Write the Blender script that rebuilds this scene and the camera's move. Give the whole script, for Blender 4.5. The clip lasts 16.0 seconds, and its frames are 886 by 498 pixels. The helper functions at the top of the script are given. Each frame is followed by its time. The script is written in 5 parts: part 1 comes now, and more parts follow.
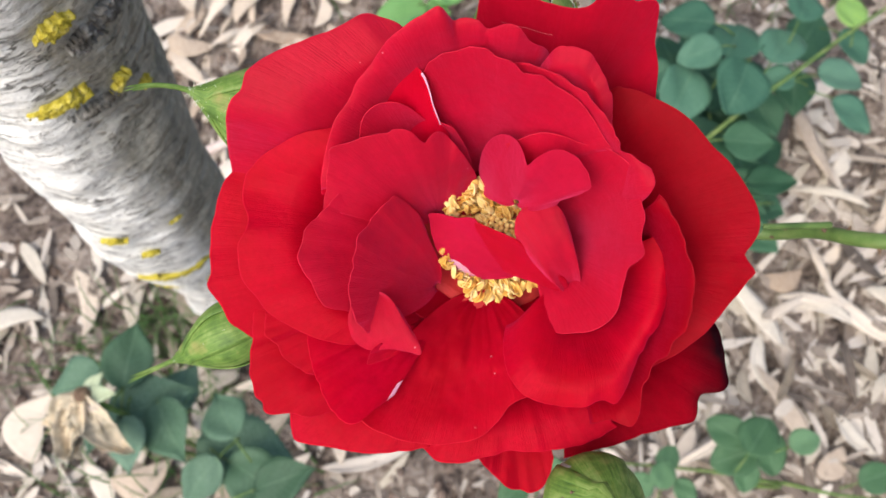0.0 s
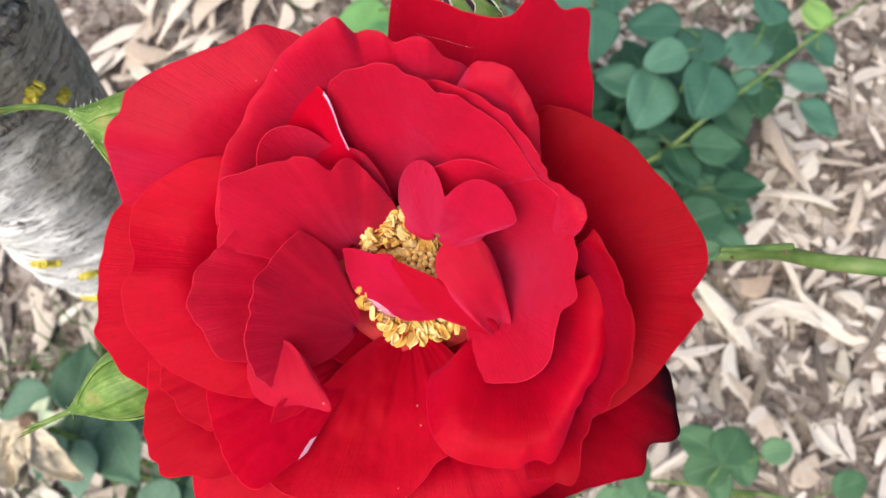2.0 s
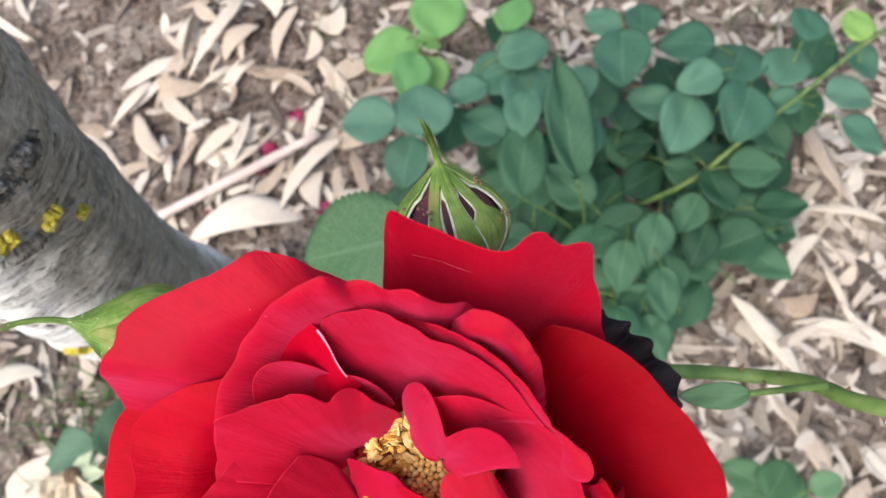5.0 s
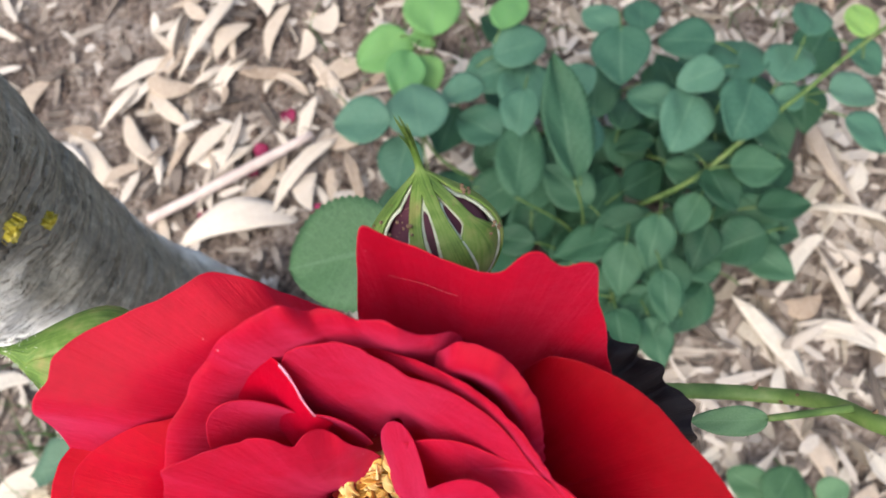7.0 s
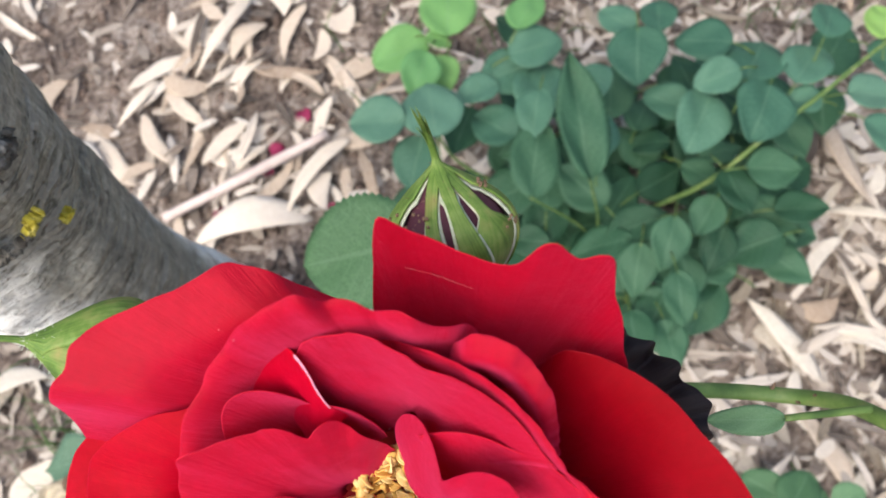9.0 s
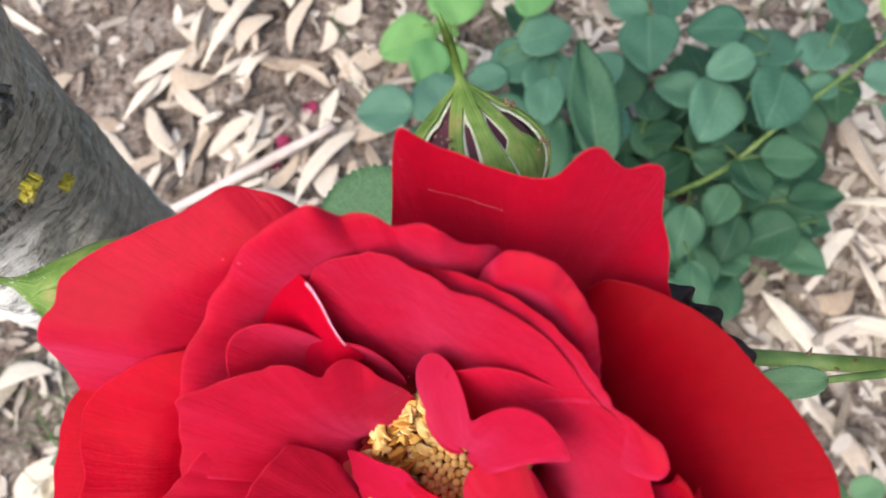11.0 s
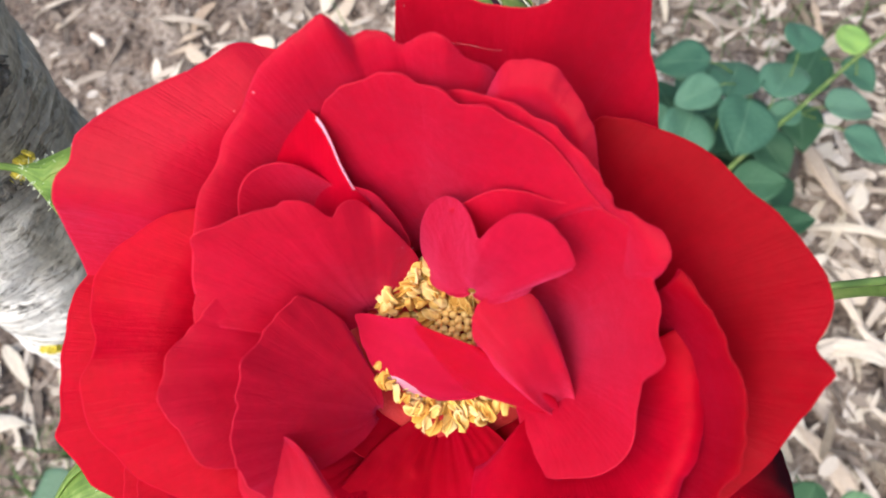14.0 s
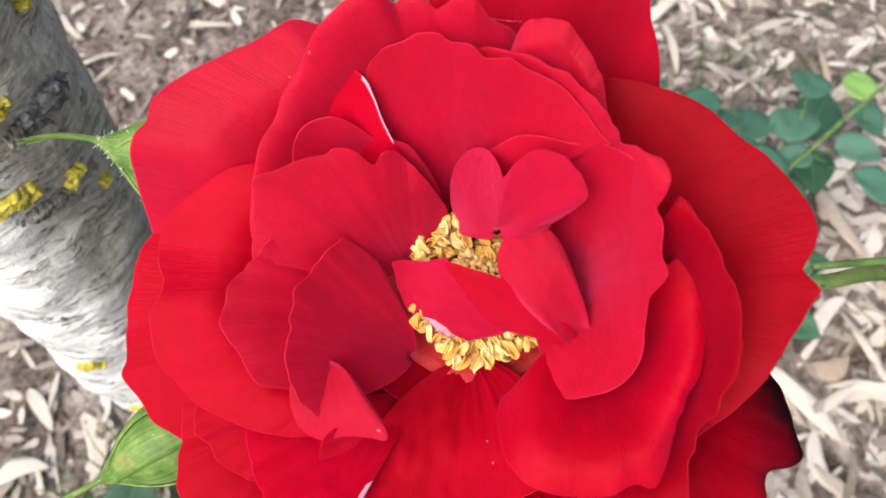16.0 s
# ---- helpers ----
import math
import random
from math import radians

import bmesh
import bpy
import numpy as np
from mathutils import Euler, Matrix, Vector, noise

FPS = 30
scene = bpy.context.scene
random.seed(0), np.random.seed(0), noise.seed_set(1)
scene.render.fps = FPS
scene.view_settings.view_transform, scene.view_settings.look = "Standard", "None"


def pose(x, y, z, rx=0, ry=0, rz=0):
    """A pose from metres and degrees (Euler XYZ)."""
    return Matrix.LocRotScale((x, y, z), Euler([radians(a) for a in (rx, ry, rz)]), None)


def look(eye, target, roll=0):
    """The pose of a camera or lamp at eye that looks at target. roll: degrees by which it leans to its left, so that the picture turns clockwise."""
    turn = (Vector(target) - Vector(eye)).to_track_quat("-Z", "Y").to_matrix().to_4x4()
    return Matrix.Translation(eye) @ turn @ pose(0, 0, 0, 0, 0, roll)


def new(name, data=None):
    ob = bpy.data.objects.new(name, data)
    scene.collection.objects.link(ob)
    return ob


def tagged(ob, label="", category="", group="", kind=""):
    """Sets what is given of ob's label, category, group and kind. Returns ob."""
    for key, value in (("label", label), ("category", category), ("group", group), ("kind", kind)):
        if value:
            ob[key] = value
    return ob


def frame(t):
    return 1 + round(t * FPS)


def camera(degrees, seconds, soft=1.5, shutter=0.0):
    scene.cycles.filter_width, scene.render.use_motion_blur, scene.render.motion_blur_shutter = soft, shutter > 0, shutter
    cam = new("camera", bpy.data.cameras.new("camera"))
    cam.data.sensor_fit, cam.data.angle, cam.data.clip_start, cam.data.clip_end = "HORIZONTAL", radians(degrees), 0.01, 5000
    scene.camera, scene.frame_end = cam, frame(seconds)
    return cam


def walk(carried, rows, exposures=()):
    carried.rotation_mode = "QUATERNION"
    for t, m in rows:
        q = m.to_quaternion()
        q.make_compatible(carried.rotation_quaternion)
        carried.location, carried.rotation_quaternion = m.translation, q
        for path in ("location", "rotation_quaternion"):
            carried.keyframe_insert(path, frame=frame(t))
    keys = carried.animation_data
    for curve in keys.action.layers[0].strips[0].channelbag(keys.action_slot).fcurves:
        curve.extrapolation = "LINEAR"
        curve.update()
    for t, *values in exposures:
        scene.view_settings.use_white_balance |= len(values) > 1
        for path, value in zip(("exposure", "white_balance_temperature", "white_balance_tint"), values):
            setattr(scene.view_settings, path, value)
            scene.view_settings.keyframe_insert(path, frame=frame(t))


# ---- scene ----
cam = camera(58.5, 16.0)
PATH = [
    (0, (0.016, 0.013, 0.858), (-0.092, 0.65, -1.034), -10.6),
    (0.5, (0.015, 0.018, 0.852), (-0.077, 0.637, -1.047), -10.0),
    (1, (0.018, 0.023, 0.847), (-0.057, 0.647, -1.052), -8.7),
    (1.5, (0.018, 0.026, 0.843), (-0.033, 0.663, -1.052), -6.7),
    (2, (0.027, 0.025, 0.842), (-0.024, 0.67, -1.051), -6.6),
    (2.5, (0.032, 0.024, 0.842), (-0.039, 0.718, -1.032), -8.2),
    (3, (0.031, 0.039, 0.844), (-0.084, 0.703, -1.039), -12.5),
    (3.5, (0.03, 0.049, 0.846), (-0.11, 0.679, -1.047), -15.3),
    (4, (0.03, 0.051, 0.847), (-0.117, 0.664, -1.051), -16.3),
    (4.5, (0.031, 0.056, 0.845), (-0.116, 0.668, -1.053), -16.6),
    (4.7, (0.035, 0.06, 0.849), (-0.12, 0.683, -1.045), -17.2),
    (6.8, (0.037, 0.073, 0.836), (-0.115, 0.703, -1.056), -17.1),
    (7, (0.037, 0.073, 0.833), (-0.113, 0.697, -1.06), -17.2),
    (7.5, (0.037, 0.074, 0.83), (-0.126, 0.688, -1.067), -18.5),
    (8, (0.039, 0.071, 0.832), (-0.161, 0.695, -1.057), -20.9),
    (8.2, (0.038, 0.072, 0.834), (-0.139, 0.697, -1.058), -19.0),
    (10.3, (0.035, 0.07, 0.822), (-0.164, 0.706, -1.064), -20.2),
    (10.5, (0.033, 0.069, 0.82), (-0.165, 0.698, -1.068), -20.5),
    (11, (0.032, 0.065, 0.819), (-0.166, 0.701, -1.067), -20.4),
    (11.5, (0.03, 0.06, 0.819), (-0.155, 0.716, -1.062), -19.1),
    (12, (0.029, 0.055, 0.816), (-0.153, 0.728, -1.058), -18.4),
    (12.5, (0.028, 0.05, 0.814), (-0.147, 0.753, -1.051), -17.2),
    (13, (0.023, 0.048, 0.814), (-0.128, 0.796, -1.035), -15.2),
    (13.5, (0.02, 0.044, 0.813), (-0.09, 0.82, -1.027), -12.6),
    (14, (0.026, 0.035, 0.813), (-0.1, 0.823, -1.021), -14.4),
    (14.5, (0.026, 0.028, 0.814), (-0.105, 0.856, -1.002), -14.4),
    (15, (0.026, 0.024, 0.81), (-0.095, 0.917, -0.976), -13.6),
    (15.5, (0.027, 0.019, 0.814), (-0.106, 0.938, -0.958), -14.3),
    (16, (0.023, 0.013, 0.819), (-0.127, 0.941, -0.947), -14.6),
]
walk(cam, [(t, look(eye, target, roll)) for t, eye, target, roll in PATH],
     [(0.0, 0.76), (1.5, 0.84), (3.5, 0.88), (7.5, 0.87), (12.0, 0.96), (14.0, 0.97), (16.0, 0.99)])
cam.data.dof.use_dof = True
cam.data.dof.focus_distance = 0.155
cam.data.dof.aperture_fstop = 29.0

# ---- world, sun, exposure ----
SUN_DIR = Vector((-0.34, -0.42, 0.85)).normalized()
world = bpy.data.worlds.new("sky")
scene.world = world
world.use_nodes = True
wn = world.node_tree.nodes
sky = wn.new("ShaderNodeTexSky")
sky.sky_type, sky.sun_disc = "NISHITA", False
sky.sun_elevation = math.asin(SUN_DIR.z)
sky.sun_rotation = math.atan2(SUN_DIR.x, SUN_DIR.y)
sky.air_density, sky.dust_density = 1.0, 4.0
world.node_tree.links.new(sky.outputs[0], wn["Background"].inputs["Color"])
wn["Background"].inputs["Strength"].default_value = 0.15
sun_data = bpy.data.lights.new("sun", "SUN")
sun_data.energy, sun_data.angle, sun_data.color = 1.65, radians(58), (1.0, 0.95, 0.88)
sun = new("sun", sun_data)
sun.matrix_world = look(SUN_DIR * 5, (0, 0, 0))


# ---- materials ----
def nodes_of(name):
    m = bpy.data.materials.new(name)
    m.use_nodes = True
    nt = m.node_tree
    return m, nt, nt.nodes["Principled BSDF"]


def ramp(nt, fac, stops):
    r = nt.nodes.new("ShaderNodeValToRGB")
    r.color_ramp.elements[0].position, r.color_ramp.elements[0].color = stops[0][0], (*stops[0][1], 1)
    r.color_ramp.elements[1].position, r.color_ramp.elements[1].color = stops[-1][0], (*stops[-1][1], 1)
    for p, c in stops[1:-1]:
        e = r.color_ramp.elements.new(p)
        e.color = (*c, 1)
    nt.links.new(fac, r.inputs[0])
    return r.outputs[0]


def noise_tex(nt, scale, detail=4, vector=None, rough=0.55):
    n = nt.nodes.new("ShaderNodeTexNoise")
    n.inputs["Scale"].default_value, n.inputs["Detail"].default_value = scale, detail
    n.inputs["Roughness"].default_value = rough
    if vector is None:
        c = nt.nodes.new("ShaderNodeTexCoord")
        vector = c.outputs["Object"]
    nt.links.new(vector, n.inputs["Vector"])
    return n.outputs["Fac"]


def stretched(nt, source, sx, sy, sz):
    c = nt.nodes.new("ShaderNodeTexCoord")
    mp = nt.nodes.new("ShaderNodeMapping")
    mp.inputs["Scale"].default_value = (sx, sy, sz)
    nt.links.new(c.outputs[source], mp.inputs["Vector"])
    return mp.outputs[0]


def bump(nt, bsdf, height, strength, distance=0.001):
    b = nt.nodes.new("ShaderNodeBump")
    b.inputs["Strength"].default_value, b.inputs["Distance"].default_value = strength, distance
    nt.links.new(height, b.inputs["Height"])
    nt.links.new(b.outputs[0], bsdf.inputs["Normal"])
    return b


def mix(nt, fac, a, b, blend="MIX"):
    m = nt.nodes.new("ShaderNodeMix")
    m.data_type, m.blend_type = "RGBA", blend
    if isinstance(fac, float):
        m.inputs[0].default_value = fac
    else:
        nt.links.new(fac, m.inputs[0])
    for i, v in ((6, a), (7, b)):
        if isinstance(v, tuple):
            m.inputs[i].default_value = (*v, 1)
        else:
            nt.links.new(v, m.inputs[i])
    return m.outputs[2]


def math_node(nt, op, a, b=0.0):
    n = nt.nodes.new("ShaderNodeMath")
    n.operation = op
    for i, v in ((0, a), (1, b)):
        if isinstance(v, (int, float)):
            n.inputs[i].default_value = v
        else:
            nt.links.new(v, n.inputs[i])
    return n.outputs[0]


def thin(nt, bsdf, colour, share):
    """Lets some light through a thin leaf or petal."""
    tr = nt.nodes.new("ShaderNodeBsdfTranslucent")
    if isinstance(colour, tuple):
        tr.inputs[0].default_value = (*colour, 1)
    else:
        nt.links.new(colour, tr.inputs[0])
    ms = nt.nodes.new("ShaderNodeMixShader")
    ms.inputs[0].default_value = share
    nt.links.new(bsdf.outputs[0], ms.inputs[1])
    nt.links.new(tr.outputs[0], ms.inputs[2])
    nt.links.new(ms.outputs[0], nt.nodes["Material Output"].inputs["Surface"])


def uv_axis(nt):
    c = nt.nodes.new("ShaderNodeTexCoord")
    s = nt.nodes.new("ShaderNodeSeparateXYZ")
    nt.links.new(c.outputs["UV"], s.inputs[0])
    return s.outputs[0], s.outputs[1]


def petal_material(name, deep, bright, sheen=0.35, white=None, tip=None, spec=0.05, bloom=(1.0, 0.03, 0.16)):
    m, nt, b = nodes_of(name)
    big = noise_tex(nt, 60, 3)
    col = ramp(nt, big, [(0.3, deep), (0.7, bright)])
    veins = noise_tex(nt, 1.0, 5, stretched(nt, "UV", 130, 3, 1), 0.65)
    col = mix(nt, math_node(nt, "MULTIPLY", veins, 0.34), col, tuple(0.5 * c for c in deep))
    col = mix(nt, ramp(nt, noise_tex(nt, 700, 4, None, 0.7), [(0.35, (0.35, 0.35, 0.35)), (0.6, (0, 0, 0))]), col, tuple(0.7 * c for c in deep))
    u, v = uv_axis(nt)
    # the thin rim is painted paler, for the light that edges it
    rim = nt.nodes.new("ShaderNodeMapRange")
    rim.inputs[1].default_value, rim.inputs[2].default_value, rim.inputs[4].default_value = 0.975, 1.0, 0.5
    nt.links.new(v, rim.inputs[0])
    col = mix(nt, rim.outputs[0], col, tuple(min(1.0, 1.2 * c + 0.022) for c in bright))
    if white:
        # a pale streak along one edge of the petal
        u0, u1, v0, w = white
        wob = math_node(nt, "MULTIPLY", math_node(nt, "SUBTRACT", noise_tex(nt, 400, 2), 0.5), w)
        uw, vw = math_node(nt, "ADD", u, wob), math_node(nt, "ADD", v, wob)
        f = math_node(nt, "MULTIPLY", math_node(nt, "GREATER_THAN", uw, u0), math_node(nt, "LESS_THAN", uw, u1))
        f = math_node(nt, "MULTIPLY", f, math_node(nt, "GREATER_THAN", vw, v0))
        col = mix(nt, math_node(nt, "MULTIPLY", f, 0.8), col, (0.86, 0.58, 0.76))
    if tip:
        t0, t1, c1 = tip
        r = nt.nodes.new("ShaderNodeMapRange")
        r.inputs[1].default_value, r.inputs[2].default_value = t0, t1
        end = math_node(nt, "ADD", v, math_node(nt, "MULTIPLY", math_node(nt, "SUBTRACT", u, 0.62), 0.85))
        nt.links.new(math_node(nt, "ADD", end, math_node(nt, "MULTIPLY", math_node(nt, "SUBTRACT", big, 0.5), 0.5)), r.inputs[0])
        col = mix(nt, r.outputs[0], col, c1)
    dust = nt.nodes.new("ShaderNodeTexVoronoi")
    dust.inputs["Scale"].default_value = 170
    c = nt.nodes.new("ShaderNodeTexCoord")
    nt.links.new(c.outputs["Object"], dust.inputs["Vector"])
    spot = math_node(nt, "LESS_THAN", dust.outputs["Distance"], math_node(nt, "MULTIPLY", math_node(nt, "SUBTRACT", noise_tex(nt, 90, 1), 0.48), 0.22))
    col = mix(nt, math_node(nt, "MULTIPLY", spot, 0.5), col, (0.85, 0.50, 0.55))
    nt.links.new(col, b.inputs["Base Color"])
    glow = mix(nt, 0.5, col, (min(1.0, 1.5 * bright[0]), 0.004, 0.02))
    b.inputs["Roughness"].default_value = 0.5
    b.inputs["Specular IOR Level"].default_value = spec
    b.inputs["Sheen Weight"].default_value = sheen
    b.inputs["Sheen Roughness"].default_value = 0.48
    b.inputs["Sheen Tint"].default_value = (*bloom, 1)
    bump(nt, b, math_node(nt, "ADD", math_node(nt, "MULTIPLY", veins, 0.7), math_node(nt, "MULTIPLY", noise_tex(nt, 130, 5), 1.7)), 0.5, 0.0008)
    thin(nt, b, glow, 0.34)
    return m


RED = petal_material("red_petal", (0.47, 0.0, 0.010), (0.59, 0.0, 0.022), 0.5, spec=0.09)
# deeper crimson, with the shade of the right-hand petals put into the colour
SHADED_CRIMSON = petal_material("shaded_crimson_petal", (0.32, 0.0, 0.006), (0.42, 0.0, 0.012), 0.35, spec=0.08)
SOFT = petal_material("soft_red_petal", (0.49, 0.001, 0.019), (0.63, 0.002, 0.034), 0.9, spec=0.17, bloom=(1.0, 0.08, 0.24))
BACK = petal_material("mauve_red_petal", (0.41, 0.001, 0.013), (0.52, 0.002, 0.024), 0.8, spec=0.07, bloom=(1.0, 0.07, 0.20))
PINK = petal_material("pink_petal_reverse", (0.48, 0.004, 0.030), (0.60, 0.008, 0.048), 0.9, bloom=(1.0, 0.08, 0.24))
STREAK = petal_material("streaked_petal", (0.53, 0.0, 0.014), (0.66, 0.001, 0.030), 0.6, white=(0.08, 0.24, 0.915, 0.03))
STREAK_LOW = petal_material("low_streaked_petal", (0.53, 0.0, 0.014), (0.66, 0.001, 0.030), 0.6, white=(0.955, 2.0, 0.70, 0.06))
TIP = petal_material("pale_tipped_petal", (0.50, 0.006, 0.036), (0.62, 0.010, 0.055), 0.7, white=(0.62, 0.86, 0.70, 0.10))
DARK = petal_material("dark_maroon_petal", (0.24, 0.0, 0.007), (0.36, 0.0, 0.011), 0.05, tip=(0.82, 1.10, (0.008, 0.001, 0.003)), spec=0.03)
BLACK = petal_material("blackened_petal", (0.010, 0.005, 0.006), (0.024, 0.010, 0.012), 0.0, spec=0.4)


def plain_material(name, stops, scale, rough=0.6, spec=0.3, bump_scale=None, strength=0.3, dist=0.001, share=0.0, per_object=0.0, fuzz=0.0):
    m, nt, b = nodes_of(name)
    f = noise_tex(nt, scale, 5)
    if per_object:
        oi = nt.nodes.new("ShaderNodeObjectInfo")
        f = math_node(nt, "ADD", math_node(nt, "MULTIPLY", f, 1 - per_object), math_node(nt, "MULTIPLY", oi.outputs["Random"], per_object))
    col = ramp(nt, f, stops)
    nt.links.new(col, b.inputs["Base Color"])
    b.inputs["Roughness"].default_value = rough
    b.inputs["Specular IOR Level"].default_value = spec
    b.inputs["Sheen Weight"].default_value = fuzz
    bump(nt, b, noise_tex(nt, bump_scale or scale * 4, 5), strength, dist)
    if share:
        thin(nt, b, col, share)
    return m


def sepal_material():
    """Green, ribbed lengthwise, with paler edges and rusty patches."""
    m, nt, b = nodes_of("sepal_green")
    ribs = noise_tex(nt, 1.0, 4, stretched(nt, "UV", 14, 2.5, 1), 0.6)
    spots = noise_tex(nt, 260, 5)
    f = math_node(nt, "ADD", math_node(nt, "MULTIPLY", ribs, 0.45), math_node(nt, "MULTIPLY", spots, 0.55))
    col = ramp(nt, f, [(0.34, (0.050, 0.11, 0.018)), (0.49, (0.125, 0.22, 0.038)), (0.66, (0.26, 0.35, 0.10))])
    col = mix(nt, ramp(nt, noise_tex(nt, 130, 3), [(0.58, (0, 0, 0)), (0.75, (0.55, 0.55, 0.55))]), col, (0.30, 0.17, 0.07))
    nt.links.new(col, b.inputs["Base Color"])
    b.inputs["Roughness"].default_value, b.inputs["Specular IOR Level"].default_value = 0.55, 0.35
    bump(nt, b, f, 0.6, 0.0008)
    thin(nt, b, col, 0.12)
    return m


SEPAL = sepal_material()
BUD_GREEN = plain_material("bud_green", [(0.3, (0.14, 0.20, 0.035)), (0.6, (0.22, 0.24, 0.05)), (0.8, (0.27, 0.20, 0.06))], 120, 0.5, 0.4, 700, 0.25, 0.0005)
BUD_PURPLE = plain_material("bud_purple", [(0.3, (0.040, 0.012, 0.022)), (0.8, (0.095, 0.030, 0.045))], 200, 0.6, 0.2, 900, 0.3, 0.0005)
FUZZ = plain_material("white_down", [(0.3, (0.36, 0.42, 0.28)), (0.8, (0.66, 0.70, 0.60))], 800, 0.9, 0.1)
STEM = plain_material("stem_green", [(0.3, (0.055, 0.105, 0.022)), (0.5, (0.10, 0.17, 0.04)), (0.7, (0.18, 0.225, 0.075))], 120, 0.5, 0.35, 600, 0.3, 0.0005)
BROWN_STEM = plain_material("brown_stem", [(0.3, (0.10, 0.06, 0.04)), (0.7, (0.22, 0.15, 0.09))], 120, 0.7, 0.2)
ANTHER = plain_material("anther_yellow", [(0.3, (0.72, 0.40, 0.085)), (0.55, (0.82, 0.56, 0.17)), (0.8, (0.90, 0.76, 0.42))], 350, 0.75, 0.12, 1500, 0.3, 0.0003, share=0.2, per_object=0.5)
PISTIL = plain_material("pistil_orange", [(0.3, (0.86, 0.60, 0.20)), (0.8, (0.93, 0.76, 0.38))], 1.5, 0.6, 0.3, 3.0, 0.0, 0.0001, 0.0, 0.5)
RECEPTACLE = plain_material("receptacle_red", [(0.3, (0.36, 0.01, 0.015)), (0.8, (0.48, 0.03, 0.025))], 200, 0.6, 0.2)
CLOD = plain_material("soil_clod", [(0.3, (0.05, 0.036, 0.028)), (0.55, (0.15, 0.11, 0.088)), (0.8, (0.30, 0.245, 0.205))], 60, 0.95, 0.1, 400, 0.8, 0.003)
FILAMENT = plain_material("filament_red", [(0.3, (0.45, 0.03, 0.03)), (0.8, (0.62, 0.20, 0.06))], 200, 0.5, 0.3)


def leaf_material(name, stops, share=0.18, rough=0.58):
    m, nt, b = nodes_of(name)
    oi = nt.nodes.new("ShaderNodeObjectInfo")
    f = math_node(nt, "ADD", math_node(nt, "MULTIPLY", noise_tex(nt, 45, 4), 0.55), math_node(nt, "MULTIPLY", oi.outputs["Random"], 0.45))
    col = ramp(nt, f, stops)
    u, v = uv_axis(nt)
    rib = math_node(nt, "ABSOLUTE", math_node(nt, "SUBTRACT", u, 0.5))
    side = math_node(nt, "PINGPONG", math_node(nt, "SUBTRACT", math_node(nt, "MULTIPLY", v, 9.0), math_node(nt, "MULTIPLY", rib, 5.0)), 0.5)
    vein = math_node(nt, "MAXIMUM", math_node(nt, "LESS_THAN", rib, 0.022), math_node(nt, "MULTIPLY", math_node(nt, "LESS_THAN", side, 0.05), 0.5))
    col = mix(nt, math_node(nt, "MULTIPLY", vein, 0.16), col, (0.22, 0.36, 0.22))
    nt.links.new(col, b.inputs["Base Color"])
    b.inputs["Roughness"].default_value = rough
    b.inputs["Specular IOR Level"].default_value = 0.35
    bump(nt, b, math_node(nt, "SUBTRACT", noise_tex(nt, 300, 3), vein), 0.3, 0.0006)
    thin(nt, b, col, share)
    return m


LEAF = leaf_material("rose_leaf_green", [(0.25, (0.033, 0.108, 0.064)), (0.5, (0.068, 0.175, 0.108)), (0.8, (0.135, 0.265, 0.178))])
SPRIG = leaf_material("sprig_leaf_green", [(0.25, (0.042, 0.11, 0.046)), (0.5, (0.080, 0.175, 0.078)), (0.8, (0.14, 0.26, 0.13))])
# dark leaf green that also has the shade inside the bush painted in
DARK_SHADED = leaf_material("dark_shaded_leaf_green", [(0.25, (0.015, 0.058, 0.026)), (0.5, (0.029, 0.096, 0.046)), (0.8, (0.060, 0.150, 0.078))])
DULL = leaf_material("shoot_leaf_green", [(0.25, (0.030, 0.075, 0.036)), (0.5, (0.060, 0.130, 0.072)), (0.8, (0.150, 0.255, 0.180))])
YOUNG = leaf_material("young_leaf_green", [(0.25, (0.13, 0.33, 0.12)), (0.55, (0.23, 0.46, 0.14)), (0.8, (0.50, 0.64, 0.12))], 0.35)

DRY = plain_material("dry_leaf_tan", [(0.15, (0.15, 0.115, 0.078)), (0.4, (0.33, 0.28, 0.215)), (0.62, (0.50, 0.445, 0.36)), (0.85, (0.63, 0.575, 0.49))], 25, 0.6, 0.35, 220, 0.35, 0.001, 0.08, 0.6)
BLEACHED = plain_material("bleached_leaf", [(0.15, (0.30, 0.22, 0.155)), (0.4, (0.48, 0.39, 0.30)), (0.62, (0.60, 0.515, 0.415)), (0.85, (0.66, 0.59, 0.50))], 25, 0.6, 0.35, 220, 0.35, 0.001, 0.08, 0.6)
PALE = plain_material("pale_stick", [(0.3, (0.50, 0.40, 0.36)), (0.8, (0.68, 0.58, 0.52))], 60, 0.7, 0.2, 300, 0.4)
GRASS = plain_material("grass_green", [(0.3, (0.05, 0.12, 0.03)), (0.8, (0.12, 0.24, 0.06))], 30, 0.5, 0.3, share=0.2, per_object=0.4)
PALE_SEPAL = plain_material("pale_sepal", [(0.3, (0.30, 0.36, 0.22)), (0.8, (0.50, 0.55, 0.38))], 90, 0.6, 0.2, 300, 0.3)
CREAM = plain_material("faded_cream_petal", [(0.28, (0.20, 0.17, 0.11)), (0.42, (0.46, 0.40, 0.30)), (0.56, (0.70, 0.58, 0.40)), (0.7, (0.78, 0.68, 0.60))], 55, 0.7, 0.2, 300, 0.4, 0.001, 0.15)
